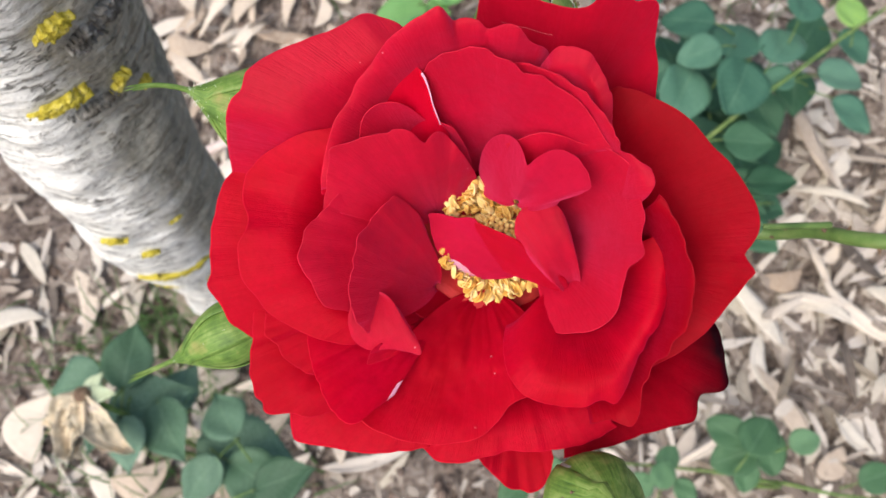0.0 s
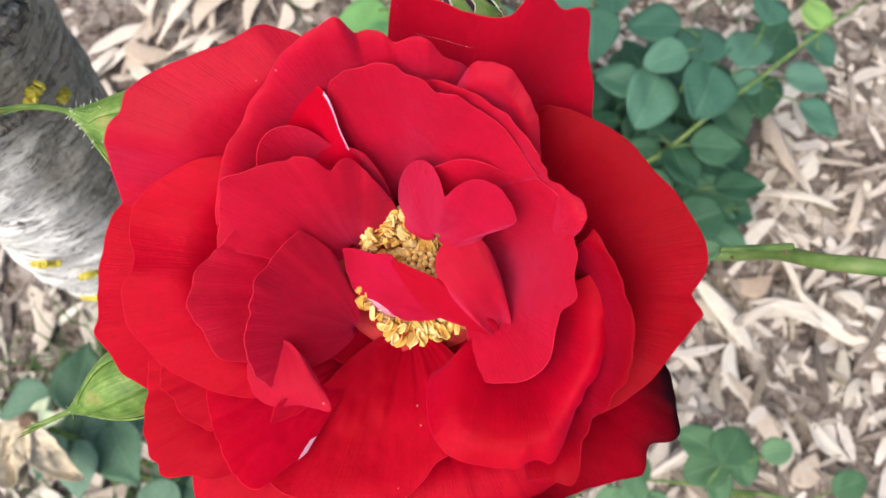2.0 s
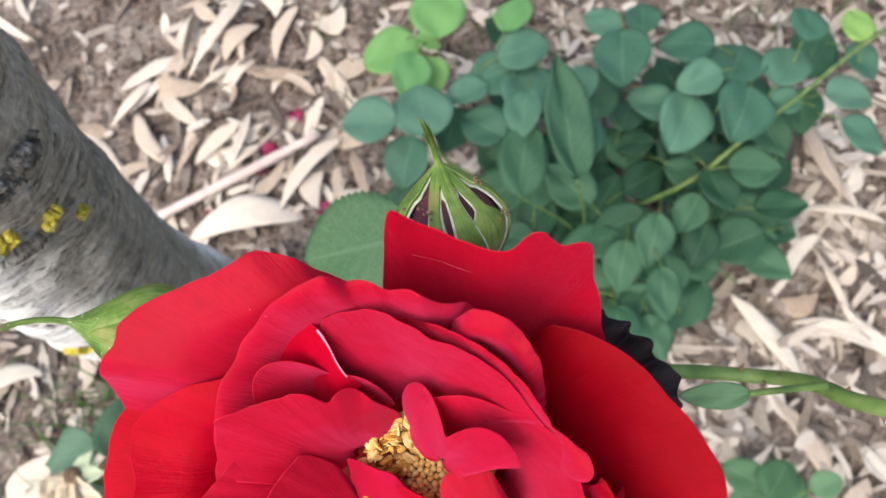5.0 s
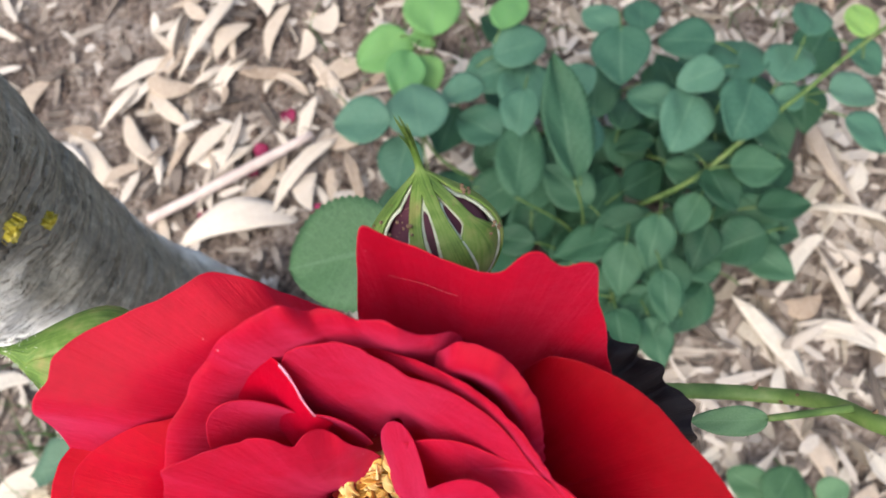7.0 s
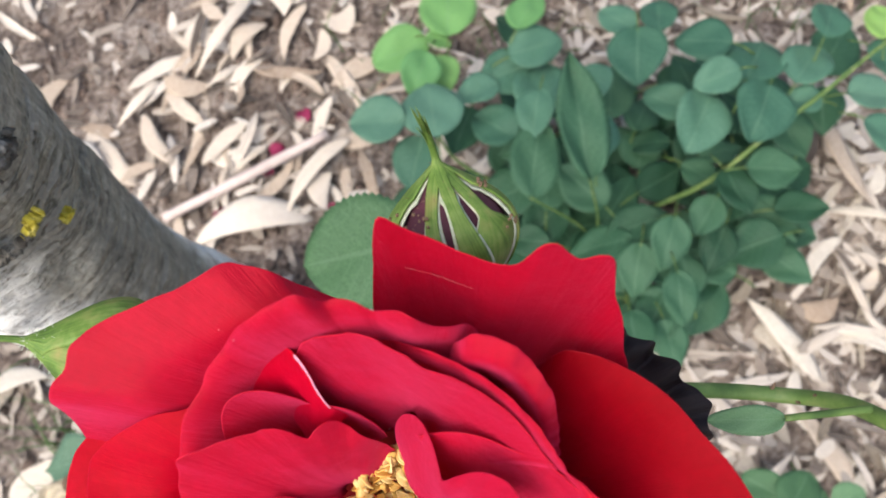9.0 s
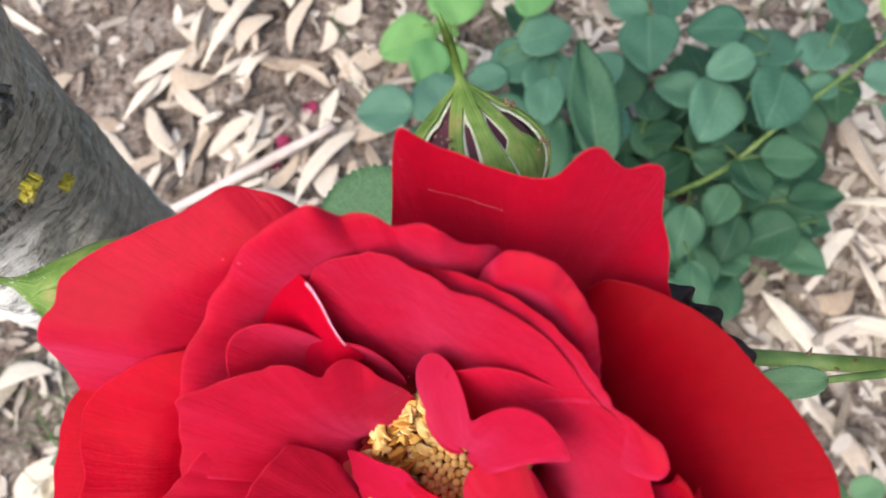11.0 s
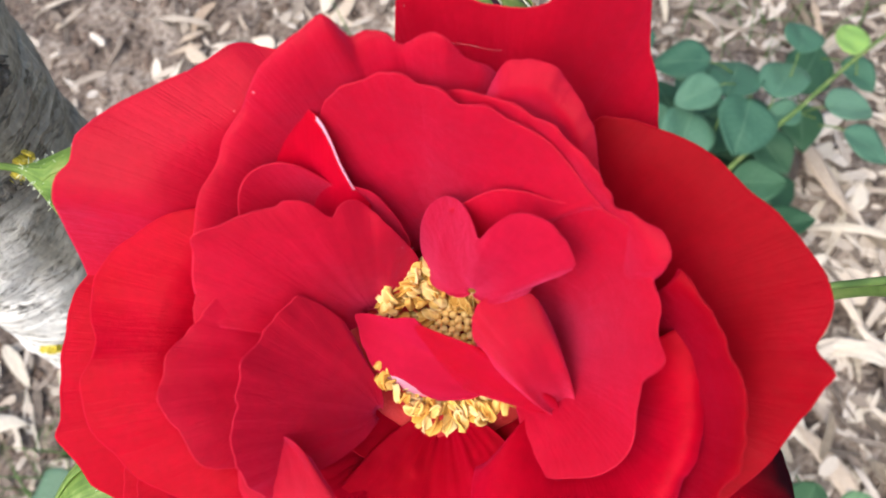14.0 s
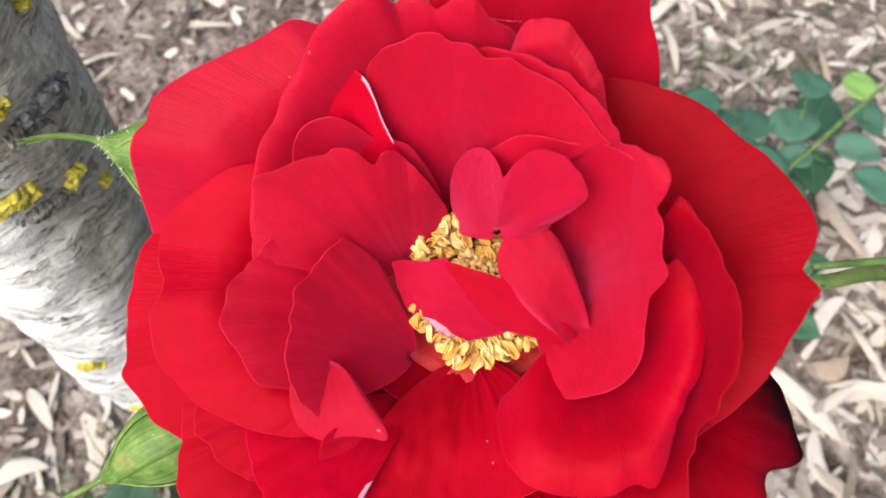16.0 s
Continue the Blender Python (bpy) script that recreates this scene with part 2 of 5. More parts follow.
MAUVE_PALE = plain_material("dry_crease", [(0.3, (0.58, 0.10, 0.14)), (0.8, (0.74, 0.34, 0.38))], 300, 0.8, 0.1)
MAUVE = plain_material("fallen_petal_magenta", [(0.3, (0.16, 0.012, 0.04)), (0.8, (0.28, 0.03, 0.09))], 60, 0.7, 0.2)


def soil_material():
    m, nt, b = nodes_of("soil")
    n1, n2 = noise_tex(nt, 14, 6), noise_tex(nt, 140, 5)
    f = math_node(nt, "ADD", math_node(nt, "MULTIPLY", n1, 0.5), math_node(nt, "MULTIPLY", n2, 0.5))
    col = ramp(nt, f, [(0.37, (0.045, 0.032, 0.025)), (0.44, (0.16, 0.118, 0.092)), (0.52, (0.33, 0.26, 0.21)), (0.62, (0.60, 0.515, 0.44))])
    nt.links.new(col, b.inputs["Base Color"])
    b.inputs["Roughness"].default_value = 0.95
    bump(nt, b, math_node(nt, "ADD", n2, noise_tex(nt, 500, 4)), 1.0, 0.010)
    return m


def bark_material():
    m, nt, b = nodes_of("grey_bark")
    warp = noise_tex(nt, 22, 3)
    uvm = stretched(nt, "UV", 5.0, 130.0, 1)
    vm = nt.nodes.new("ShaderNodeVectorMath")
    vm.operation = "ADD"
    sc = nt.nodes.new("ShaderNodeCombineXYZ")
    nt.links.new(math_node(nt, "MULTIPLY", warp, 3.0), sc.inputs[1])
    nt.links.new(uvm, vm.inputs[0])
    nt.links.new(sc.outputs[0], vm.inputs[1])
    rings = noise_tex(nt, 1.0, 5, vm.outputs[0], 0.6)
    fine = noise_tex(nt, 1.0, 5, stretched(nt, "UV", 40.0, 260.0, 1), 0.6)
    patch = noise_tex(nt, 26, 5)
    f = math_node(nt, "ADD", math_node(nt, "MULTIPLY", rings, 0.85), math_node(nt, "MULTIPLY", fine, 0.15))
    col = ramp(nt, f, [(0.31, (0.12, 0.115, 0.095)), (0.355, (0.38, 0.37, 0.34)), (0.40, (0.62, 0.62, 0.59)), (0.50, (0.76, 0.75, 0.70)), (0.60, (0.85, 0.84, 0.79))])
    col = mix(nt, ramp(nt, patch, [(0.55, (0, 0, 0)), (0.74, (0.4, 0.4, 0.4))]), col, (0.26, 0.24, 0.21))
    # thin broken cracks that run round the stem
    vc = nt.nodes.new("ShaderNodeVectorMath")
    vc.operation = "ADD"
    nt.links.new(stretched(nt, "UV", 5.0, 190.0, 1), vc.inputs[0])
    nt.links.new(sc.outputs[0], vc.inputs[1])
    line = math_node(nt, "ABSOLUTE", math_node(nt, "SUBTRACT", noise_tex(nt, 1.0, 3, vc.outputs[0], 0.65), 0.5))
    broken = ramp(nt, noise_tex(nt, 55, 4), [(0.42, (0, 0, 0)), (0.58, (1, 1, 1))])
    crack = math_node(nt, "MULTIPLY", ramp(nt, line, [(0.008, (1, 1, 1)), (0.026, (0, 0, 0))]), broken)
    col = mix(nt, math_node(nt, "MULTIPLY", crack, 0.92), col, (0.045, 0.042, 0.036))
    flake = ramp(nt, noise_tex(nt, 1.0, 5, stretched(nt, "UV", 30.0, 380.0, 1), 0.7), [(0.34, (0.4, 0.4, 0.4)), (0.43, (0, 0, 0))])
    col = mix(nt, flake, col, (0.20, 0.19, 0.165))
    # the bark colour turns darker and streaky above the foot
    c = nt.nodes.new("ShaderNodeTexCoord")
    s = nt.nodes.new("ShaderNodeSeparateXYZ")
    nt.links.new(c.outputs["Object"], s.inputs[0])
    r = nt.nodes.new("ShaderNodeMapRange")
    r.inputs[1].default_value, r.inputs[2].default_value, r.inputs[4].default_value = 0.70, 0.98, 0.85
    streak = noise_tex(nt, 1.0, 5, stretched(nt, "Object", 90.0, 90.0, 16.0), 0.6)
    mottle = math_node(nt, "ADD", math_node(nt, "MULTIPLY", math_node(nt, "SUBTRACT", patch, 0.5), 0.4), math_node(nt, "MULTIPLY", math_node(nt, "SUBTRACT", streak, 0.5), 0.35))
    # one flank: algae plus the shade on that side, both painted as dark bark
    shaded_flank = math_node(nt, "MULTIPLY", math_node(nt, "SUBTRACT", uv_axis(nt)[0], 0.52), 1.7)
    nt.links.new(math_node(nt, "ADD", math_node(nt, "ADD", s.outputs[2], shaded_flank), mottle), r.inputs[0])
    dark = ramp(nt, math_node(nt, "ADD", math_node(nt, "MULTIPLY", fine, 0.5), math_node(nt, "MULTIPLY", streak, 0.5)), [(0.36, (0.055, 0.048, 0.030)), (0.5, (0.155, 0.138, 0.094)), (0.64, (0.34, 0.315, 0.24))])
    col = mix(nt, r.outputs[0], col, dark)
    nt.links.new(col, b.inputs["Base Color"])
    b.inputs["Roughness"].default_value = 0.85
    bump(nt, b, math_node(nt, "SUBTRACT", math_node(nt, "ADD", f, math_node(nt, "MULTIPLY", patch, 0.5)), math_node(nt, "MULTIPLY", crack, 0.5)), 0.9, 0.005)
    return m


SOIL, BARK = soil_material(), bark_material()
LICHEN = plain_material("yellow_lichen", [(0.3, (0.26, 0.20, 0.025)), (0.5, (0.52, 0.43, 0.05)), (0.8, (0.68, 0.60, 0.22))], 500, 0.9, 0.1, 1500, 0.8, 0.001)
KNOT = plain_material("dark_knot", [(0.3, (0.035, 0.03, 0.025)), (0.5, (0.13, 0.12, 0.10)), (0.7, (0.32, 0.31, 0.28))], 160, 0.9, 0.1, 600, 0.8, 0.002)


# ---- mesh helpers ----
def mesh_of(name, verts, faces, uvs=None, smooth=True):
    me = bpy.data.meshes.new(name)
    me.from_pydata([tuple(v) for v in verts], [], faces)
    if uvs is not None:
        layer = me.uv_layers.new(name="UVMap")
        idx = np.zeros(len(me.loops), dtype=np.int32)
        me.loops.foreach_get("vertex_index", idx)
        layer.data.foreach_set("uv", np.asarray(uvs, dtype=np.float32)[idx].ravel())
    if smooth:
        me.polygons.foreach_set("use_smooth", [True] * len(me.polygons))
    me.update()
    return me


def part(name, me, material, parent=None, label="", m=None):
    if not me.materials:
        me.materials.append(material)
    ob = new(name, me)
    ob.parent = parent
    if m is not None:
        ob.matrix_basis = m
    if label:
        tagged(ob, label)
    return ob


def thing(name, label, category, m=None, group="", kind=""):
    ob = new(name)
    ob.empty_display_size = 0.01
    if m is not None:
        ob.matrix_basis = m
    return tagged(ob, label, category, group, kind)


def spline(values, n):
    """n samples of a smooth curve through evenly spaced values."""
    v = np.asarray(values, dtype=float)
    if v.ndim == 1:
        v = v[:, None]
    k = len(v)
    p = np.vstack([2 * v[0] - v[1], v, 2 * v[-1] - v[-2]])
    s = np.linspace(0, k - 1, n)
    i = np.minimum(s.astype(int), k - 2)
    f = (s - i)[:, None]
    a, b, c, d = p[i], p[i + 1], p[i + 2], p[i + 3]
    out = 0.5 * (2 * b + (c - a) * f + (2 * a - 5 * b + 4 * c - d) * f ** 2 + (3 * b - a - 3 * c + d) * f ** 3)
    return out[:, 0] if out.shape[1] == 1 else out


def shell(name, grid, thickness):
    """A closed thin sheet from a grid of points [nu, nv, 3], with uv over it."""
    nu, nv = grid.shape[:2]
    du, dv = np.gradient(grid, axis=0), np.gradient(grid, axis=1)
    nrm = np.cross(du, dv)
    nrm /= np.linalg.norm(nrm, axis=2, keepdims=True) + 1e-12
    vv = np.linspace(0, 1, nv)[None, :, None]
    t = thickness * (1 - 0.5 * vv ** 3)
    verts = np.concatenate([(grid + nrm * t / 2).reshape(-1, 3), (grid - nrm * t / 2).reshape(-1, 3)])
    uu = np.repeat(np.linspace(0, 1, nu), nv)
    uv = np.stack([uu, np.tile(np.linspace(0, 1, nv), nu)], 1)
    n = nu * nv
    faces = []
    for i in range(nu - 1):
        for j in range(nv - 1):
            a = i * nv + j
            faces.append((a, a + nv, a + nv + 1, a + 1))
            faces.append((n + a, n + a + 1, n + a + nv + 1, n + a + nv))
    ring = [i * nv for i in range(nu)] + [(nu - 1) * nv + j for j in range(1, nv)] + [i * nv + nv - 1 for i in range(nu - 2, -1, -1)] + list(range(nv - 2, 0, -1))
    for a, b in zip(ring, ring[1:] + ring[:1]):
        faces.append((a, n + a, n + b, b))
    return mesh_of(name, verts, faces, np.vstack([uv, uv]))


def tube(name, points, radii, sides=12, samples=None, caps=True):
    """A rounded tube along a smooth line."""
    n = samples or 4 * len(points)
    c = spline(points, n)
    r = spline(radii, n)
    tan = np.gradient(c, axis=0)
    tan /= np.linalg.norm(tan, axis=1, keepdims=True) + 1e-12
    up = np.array([0.3, 0.2, 0.93]) if abs(tan[0][2]) < 0.8 else np.array([1.0, 0.1, 0.0])
    verts, uvs = [], []
    for k in range(n):
        side = np.cross(tan[k], up)
        side /= np.linalg.norm(side)
        nor = np.cross(side, tan[k])
        up = nor
        for s in range(sides):
            a = 2 * math.pi * s / sides
            verts.append(c[k] + r[k] * (math.cos(a) * side + math.sin(a) * nor))
            uvs.append((abs(2 * s / sides - 1), k / (n - 1)))
    faces = [(k * sides + s, k * sides + (s + 1) % sides, (k + 1) * sides + (s + 1) % sides, (k + 1) * sides + s) for k in range(n - 1) for s in range(sides)]
    if caps:
        faces += [tuple(range(sides))[::-1], tuple((n - 1) * sides + s for s in range(sides))]
    return mesh_of(name, verts, faces, uvs)


# ---- ground: one sheet, finest under the flower ----
def ground_height(x, y):
    near = math.exp(-((x - 0.0) ** 2 + (y - 0.35) ** 2) / 1.5)
    z = 0.020 * noise.noise((x * 5, y * 5, 0)) + 0.012 * noise.noise((x * 16, y * 16, 3)) + 0.009 * noise.noise((x * 45, y * 45, 7)) + 0.006 * abs(noise.noise((x * 110, y * 110, 9)))
    return z * near - 0.004


def build_ground():
    fine = np.linspace(-0.9, 0.9, 301)
    far = 0.9 + np.cumsum(0.02 * 1.24 ** np.arange(34))
    line = np.concatenate([-far[::-1], fine, far])
    n = len(line)
    verts = [(x, y + 0.35, ground_height(x, y + 0.35)) for x in line for y in line]
    faces = [(i * n + j, (i + 1) * n + j, (i + 1) * n + j + 1, i * n + j + 1) for i in range(n - 1) for j in range(n - 1)]
    ob = part("ground", mesh_of("ground", verts, faces), SOIL)
    tagged(ob, "bare brown garden soil with crumbs and hollows", "ground", kind="structure")


build_ground()


# ---- leaning tree trunk ----
def build_trunk():
    axis = np.array([(-0.288, 0.284, -0.04), (-0.248, 0.257, 0.10), (-0.222, 0.235, 0.25), (-0.196, 0.204, 0.37), (-0.168, 0.185, 0.50), (-0.143, 0.184, 0.63), (-0.122, 0.188, 0.76), (-0.100, 0.198, 0.92), (-0.06, 0.22, 1.25), (0.0, 0.25, 1.8)])
    radii = [0.060, 0.051, 0.0468, 0.0441, 0.0411, 0.0381, 0.0355, 0.034, 0.033, 0.032]
    n, sides = 520, 96
    t = np.linspace(0, 1, n) ** 1.5
    dense = spline(axis, 600)
    dr = spline(radii, 600)
    pick = (t * 599).astype(int)
    c, r = dense[pick], dr[pick]
    verts, uvs = [], []
    for k in range(n):
        z = c[k][2]
        for s in range(sides):
            a = 2 * math.pi * s / sides
            d = Vector((math.cos(a), math.sin(a), 0))
            ring = 0.0016 * noise.noise((2 * d.x, 2 * d.y, z * 75)) + 0.0012 * noise.noise((3 * d.x, 3 * d.y, z * 190)) + 0.003 * noise.noise((1.5 * d.x, 1.5 * d.y, z * 9))
            verts.append((c[k][0] + (r[k] + ring) * d.x, c[k][1] + (r[k] + ring) * d.y, z))
            uvs.append((abs(2 * s / sides - 1), z))
    faces = [(k * sides + s, k * sides + (s + 1) % sides, (k + 1) * sides + (s + 1) % sides, (k + 1) * sides + s) for k in range(n - 1) for s in range(sides)]
    faces += [tuple(range(sides))[::-1], tuple((n - 1) * sides + s for s in range(sides))]
    tree = thing("tree_trunk", "leaning pale grey tree trunk with ringed bark and yellow lichen", "tree")
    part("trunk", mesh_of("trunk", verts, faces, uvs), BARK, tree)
    def on_bark(z, deg):
        k = int(np.argmin(abs(dense[:, 2] - z)))
        a = radians(deg)
        return Vector((dense[k][0] + dr[k] * math.cos(a), dense[k][1] + dr[k] * math.sin(a), z)), a

    def crust(name, material, z, deg, wide, high, seed, thick, label):
        """A lumpy crust with a ragged outline, grown on the bark."""
        nu, nv = 44, 30
        verts = []
        for i in range(nu):
            for j in range(nv):
                q, w = 2 * i / (nu - 1) - 1, 2 * j / (nv - 1) - 1
                edge = 0.68 - math.hypot(q, w) + 0.45 * noise.noise((2 * q + seed, 2 * w, 0)) + 0.45 * noise.noise((5 * q + seed, 5 * w, 2))
                lump = 0.5 + 0.5 * noise.noise((9 * q * wide / 0.012 + seed, 9 * w * high / 0.012, 5)) + 0.35 * noise.noise((22 * q * wide / 0.012, 22 * w * high / 0.012, seed))
                out = -0.004 if edge < 0 else thick * min(1.0, 0.3 + 4 * edge) * lump + 0.0012
                p, a = on_bark(z + w * high, deg + math.degrees(q * wide / 0.038))
                verts.append(p + out * Vector((math.cos(a), math.sin(a), 0)))
        faces = [(i * nv + j, (i + 1) * nv + j, (i + 1) * nv + j + 1, i * nv + j + 1) for i in range(nu - 1) for j in range(nv - 1)]
        part(name, mesh_of(name, verts, faces), material, tree, label)

    for k, (z, deg, wide, high) in enumerate(((0.657, -50, 0.010, 0.0055), (0.622, -69, 0.016, 0.005), (0.462, -75, 0.007, 0.004), (0.494, -91, 0.008, 0.004), (0.615, -32, 0.005, 0.003), (0.493, -45, 0.005, 0.003),
                                              (0.391, -75, 0.03, 0.010), (0.33, -72, 0.03, 0.014), (0.613, -37, 0.004, 0.003), (0.674, -7, 0.004, 0.005), (0.60, -20, 0.004, 0.004))):
        crust("lichen", LICHEN, z, deg, 0.85 * wide, 0.8 * high, 40 + k, 0.0014, "crusty yellow lichen")
    for k, (z, deg, wide, high) in enumerate(((0.645, -22, 0.010, 0.006), (0.612, -52, 0.012, 0.003), (0.645, -42, 0.007, 0.006), (0.70, -30, 0.010, 0.007))):
        crust("bark_knot", KNOT, z, deg, wide, high, 70 + k, 0.0020, "dark cracked bark knot")
    return tree


tree = build_trunk()

# ---- the red rose: its own axes, in which z points out of the flower ----
ROSE = Matrix(((0.99835, 0.03402, 0.04619, 0.01536), (-0.01808, 0.95071, -0.30956, 0.07315), (-0.05444, 0.30822, 0.94976, 0.68605), (0, 0, 0, 1)))
MM = 0.001
rose = thing("rose_flower", "fully open red rose with ruffled velvety petals and yellow stamens", "rose", ROSE)
rng = np.random.default_rng(5)


def petal(material, base, fan, rim, lift, rise=0.8, curl=0.6, ruffle=0.3, arch=0.0):
    """One petal: a fan from its base (mm) between two angles, with the reach and the height of its rim at even steps."""
    nu, nv = 101, 28
    r, h = spline(rim, nu), spline(lift, nu)
    ang = np.radians(np.linspace(fan[0], fan[1], nu))
    mid = ang.mean()
    seed = rng.uniform(0, 50)
    u = np.linspace(0, 1, nu)
    wav = np.array([noise.noise((seed + 9 * x, 1.3, 0)) for x in u])
    fine = np.array([noise.noise((seed + 15 * x, 7.1, 0)) for x in u])
    r = r + 0.35 * ruffle * fine
    span = abs(fan[1] - fan[0]) / 90.0 * max(0.5, float(np.mean(rim)) / 25.0)
    pleat = np.array([noise.noise((seed + 5 * span * x, 3.7, 5)) + 0.55 * noise.noise((seed + 13 * span * x, 8.7, 1)) for x in u])
    roll = np.array([0.55 + 0.9 * noise.noise((seed + 4 * span * x, 2.2, 9)) for x in u])
    k = np.exp(-0.5 * (np.arange(-24, 25) / 9.0) ** 2)
    broad = np.convolve(np.pad(r, 24, mode="edge"), k / k.sum(), mode="valid")
    kb = np.exp(-0.5 * (np.arange(-24, 25) / 7.0) ** 2)
    hb = np.convolve(np.pad(h, 24, mode="edge"), kb / kb.sum(), mode="valid")
    v = np.concatenate([np.linspace(0.05, 0.94, nv - 4), (0.965, 0.982, 0.993, 1.0)])
    grid = np.zeros((nu, nv, 3))
    scale = min(1.0, float(r.mean()) / 30.0)
    for j, w in enumerate(v):
        bend = np.clip((w - 0.85) / 0.15, 0, 1)
        a = mid + (ang - mid) * (1 + 0.7 * (1 - w) ** 2)
        q = broad + (r - broad) * w ** 3
        x, y = base[0] + q * w * np.cos(a), base[1] + q * w * np.sin(a)
        reach = np.minimum(1.25, q * w / broad)
        if isinstance(rise, tuple):
            s = np.clip((reach - rise[0]) / (rise[1] - rise[0]), 0, 1)
            climb = 0.12 * reach + 0.88 * s * s * (3 - 2 * s)
        else:
            climb = reach ** rise
        swell = np.array([noise.noise((seed + 0.07 * p, 0.07 * q, 4)) + 0.3 * noise.noise((seed + 0.2 * p, 0.2 * q, 2)) + 0.3 * noise.noise((seed + 0.42 * p, 0.42 * q, 8)) for p, q in zip(x, y)])
        grid[:, j, 0], grid[:, j, 1] = x, y
        grid[:, j, 2] = base[2] + (hb + (h - hb) * w ** 5 - base[2]) * climb + scale * (ruffle * (2.0 * wav * w ** 3 + 0.9 * fine * w ** 6) + 1.5 * swell * math.sin(math.pi * min(1.0, 0.1 + w)) ) + arch * math.sin(math.pi * w) + scale * 0.75 * pleat * math.sin(math.pi * min(1.0, 0.15 + 0.8 * w)) - 1.1 * curl * scale * roll * bend ** 2
    part("petal", shell("petal", grid * MM, 0.00022), material, rose)
    return grid


back_petal = petal(BACK, (10.0, 10.0, -8.0), (25, 120),
      [28.6, 29.1, 29.7, 30.2, 30.7, 31.6, 32.6, 33.6, 34.5, 35.5, 37.3, 39.0, 38.5, 37.0, 37.0, 37.6, 36.7, 34.1, 33.4, 33.3, 33.6, 34.3, 35.0, 36.0, 37.0, 38.1, 39.7, 41.2, 38.8, 35.4, 32.7, 30.3, 27.8],
      [14.0, 15.4, 16.9, 18.3, 19.8, 21.4, 23.0, 24.6, 26.3, 27.9, 30.1, 32.4, 34.4, 36.4, 38.0, 39.3, 39.2, 37.4, 36.0, 34.7, 33.6, 32.8, 32.0, 31.0, 29.9, 29.0, 28.5, 28.1, 25.7, 22.8, 20.4, 18.2, 16.0], 0.9, 0.2, 0.45, 0)
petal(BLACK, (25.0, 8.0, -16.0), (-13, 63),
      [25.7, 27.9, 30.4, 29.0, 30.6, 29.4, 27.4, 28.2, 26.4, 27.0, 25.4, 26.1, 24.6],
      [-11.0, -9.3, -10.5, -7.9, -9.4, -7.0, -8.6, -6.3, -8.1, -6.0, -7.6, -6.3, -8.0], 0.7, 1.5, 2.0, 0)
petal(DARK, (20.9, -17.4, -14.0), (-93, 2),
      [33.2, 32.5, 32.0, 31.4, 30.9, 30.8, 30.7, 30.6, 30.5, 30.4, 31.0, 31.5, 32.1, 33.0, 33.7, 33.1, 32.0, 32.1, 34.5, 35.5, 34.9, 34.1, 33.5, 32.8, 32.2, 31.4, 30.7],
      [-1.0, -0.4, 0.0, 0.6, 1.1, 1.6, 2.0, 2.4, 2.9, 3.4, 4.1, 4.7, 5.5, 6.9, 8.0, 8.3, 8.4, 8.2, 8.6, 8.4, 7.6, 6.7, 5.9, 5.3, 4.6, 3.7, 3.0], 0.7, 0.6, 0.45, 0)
petal(RED, (7.4, -22.8, -14.0), (-112, -71),
      [26.6, 28.5, 30.5, 32.6, 34.8, 35.8, 36.5, 34.4, 29.4],
      [0.0, -0.4, -0.8, -1.3, -2.0, -2.5, -3.0, -2.9, -2.0], 0.7, 0.6, 0.45, 0)
petal(SOFT, (0.3, 13.0, -6.0), (-261, -179),
      [19.4, 20.5, 21.6, 22.7, 23.8, 25.0, 26.2, 27.5, 28.8, 30.3, 31.7, 34.5, 36.4, 37.9, 39.5, 40.2, 40.5, 40.9, 41.4, 41.9, 42.5, 43.5, 44.6, 45.6, 46.8, 48.2, 49.6, 50.8, 51.7, 52.6, 52.6, 52.5, 53.5, 54.2, 54.8, 55.5, 56.2, 56.6, 56.7, 56.8, 56.9],
      [8.0, 8.9, 9.9, 10.8, 11.7, 12.9, 14.2, 15.5, 16.9, 18.4, 20.0, 23.3, 24.3, 24.6, 24.9, 25.3, 25.7, 26.0, 26.0, 26.0, 26.0, 25.7, 25.4, 25.1, 25.0, 25.0, 25.0, 25.0, 25.0, 25.0, 25.0, 25.0, 25.0, 24.1, 22.4, 17.9, 13.5, 10.0, 7.6, 5.3, 3.0], (0.2, 0.8), 0.6, 0.45, 0)
petal(RED, (-11.4, -2.6, -10.0), (154, 214),
      [44.3, 47.5, 48.2, 48.9, 49.1, 49.3, 49.4, 49.6, 49.7, 49.7, 49.8, 49.4, 49.5, 50.4, 49.7, 48.7, 48.5, 48.3, 47.0, 45.8, 44.5, 43.3, 42.1],
      [5.0, 6.0, 6.0, 6.0, 6.0, 6.0, 6.0, 6.0, 6.0, 6.0, 6.0, 6.6, 7.3, 7.9, 7.5, 6.9, 6.0, 5.0, 4.0, 3.1, 2.1, 1.0, 0.0], (0.2, 0.85), 0.6, 0.45, 0)
petal(RED, (-11.4, -11.8, -10.0), (-174, -127),
      [40.0, 40.4, 40.7, 41.1, 41.5, 41.9, 42.5, 43.1, 43.6, 44.2, 44.5, 44.8, 44.9, 44.4, 45.2, 44.2, 41.9, 40.3, 39.4, 38.5, 36.6, 34.4, 32.2],
      [5.0, 5.2, 5.4, 5.7, 5.9, 6.2, 6.6, 7.1, 7.5, 7.9, 8.3, 8.7, 9.0, 9.0, 9.0, 9.0, 9.0, 8.8, 8.4, 8.1, 7.2, 6.1, 5.0], (0.2, 0.85), 0.6, 0.45, 0)
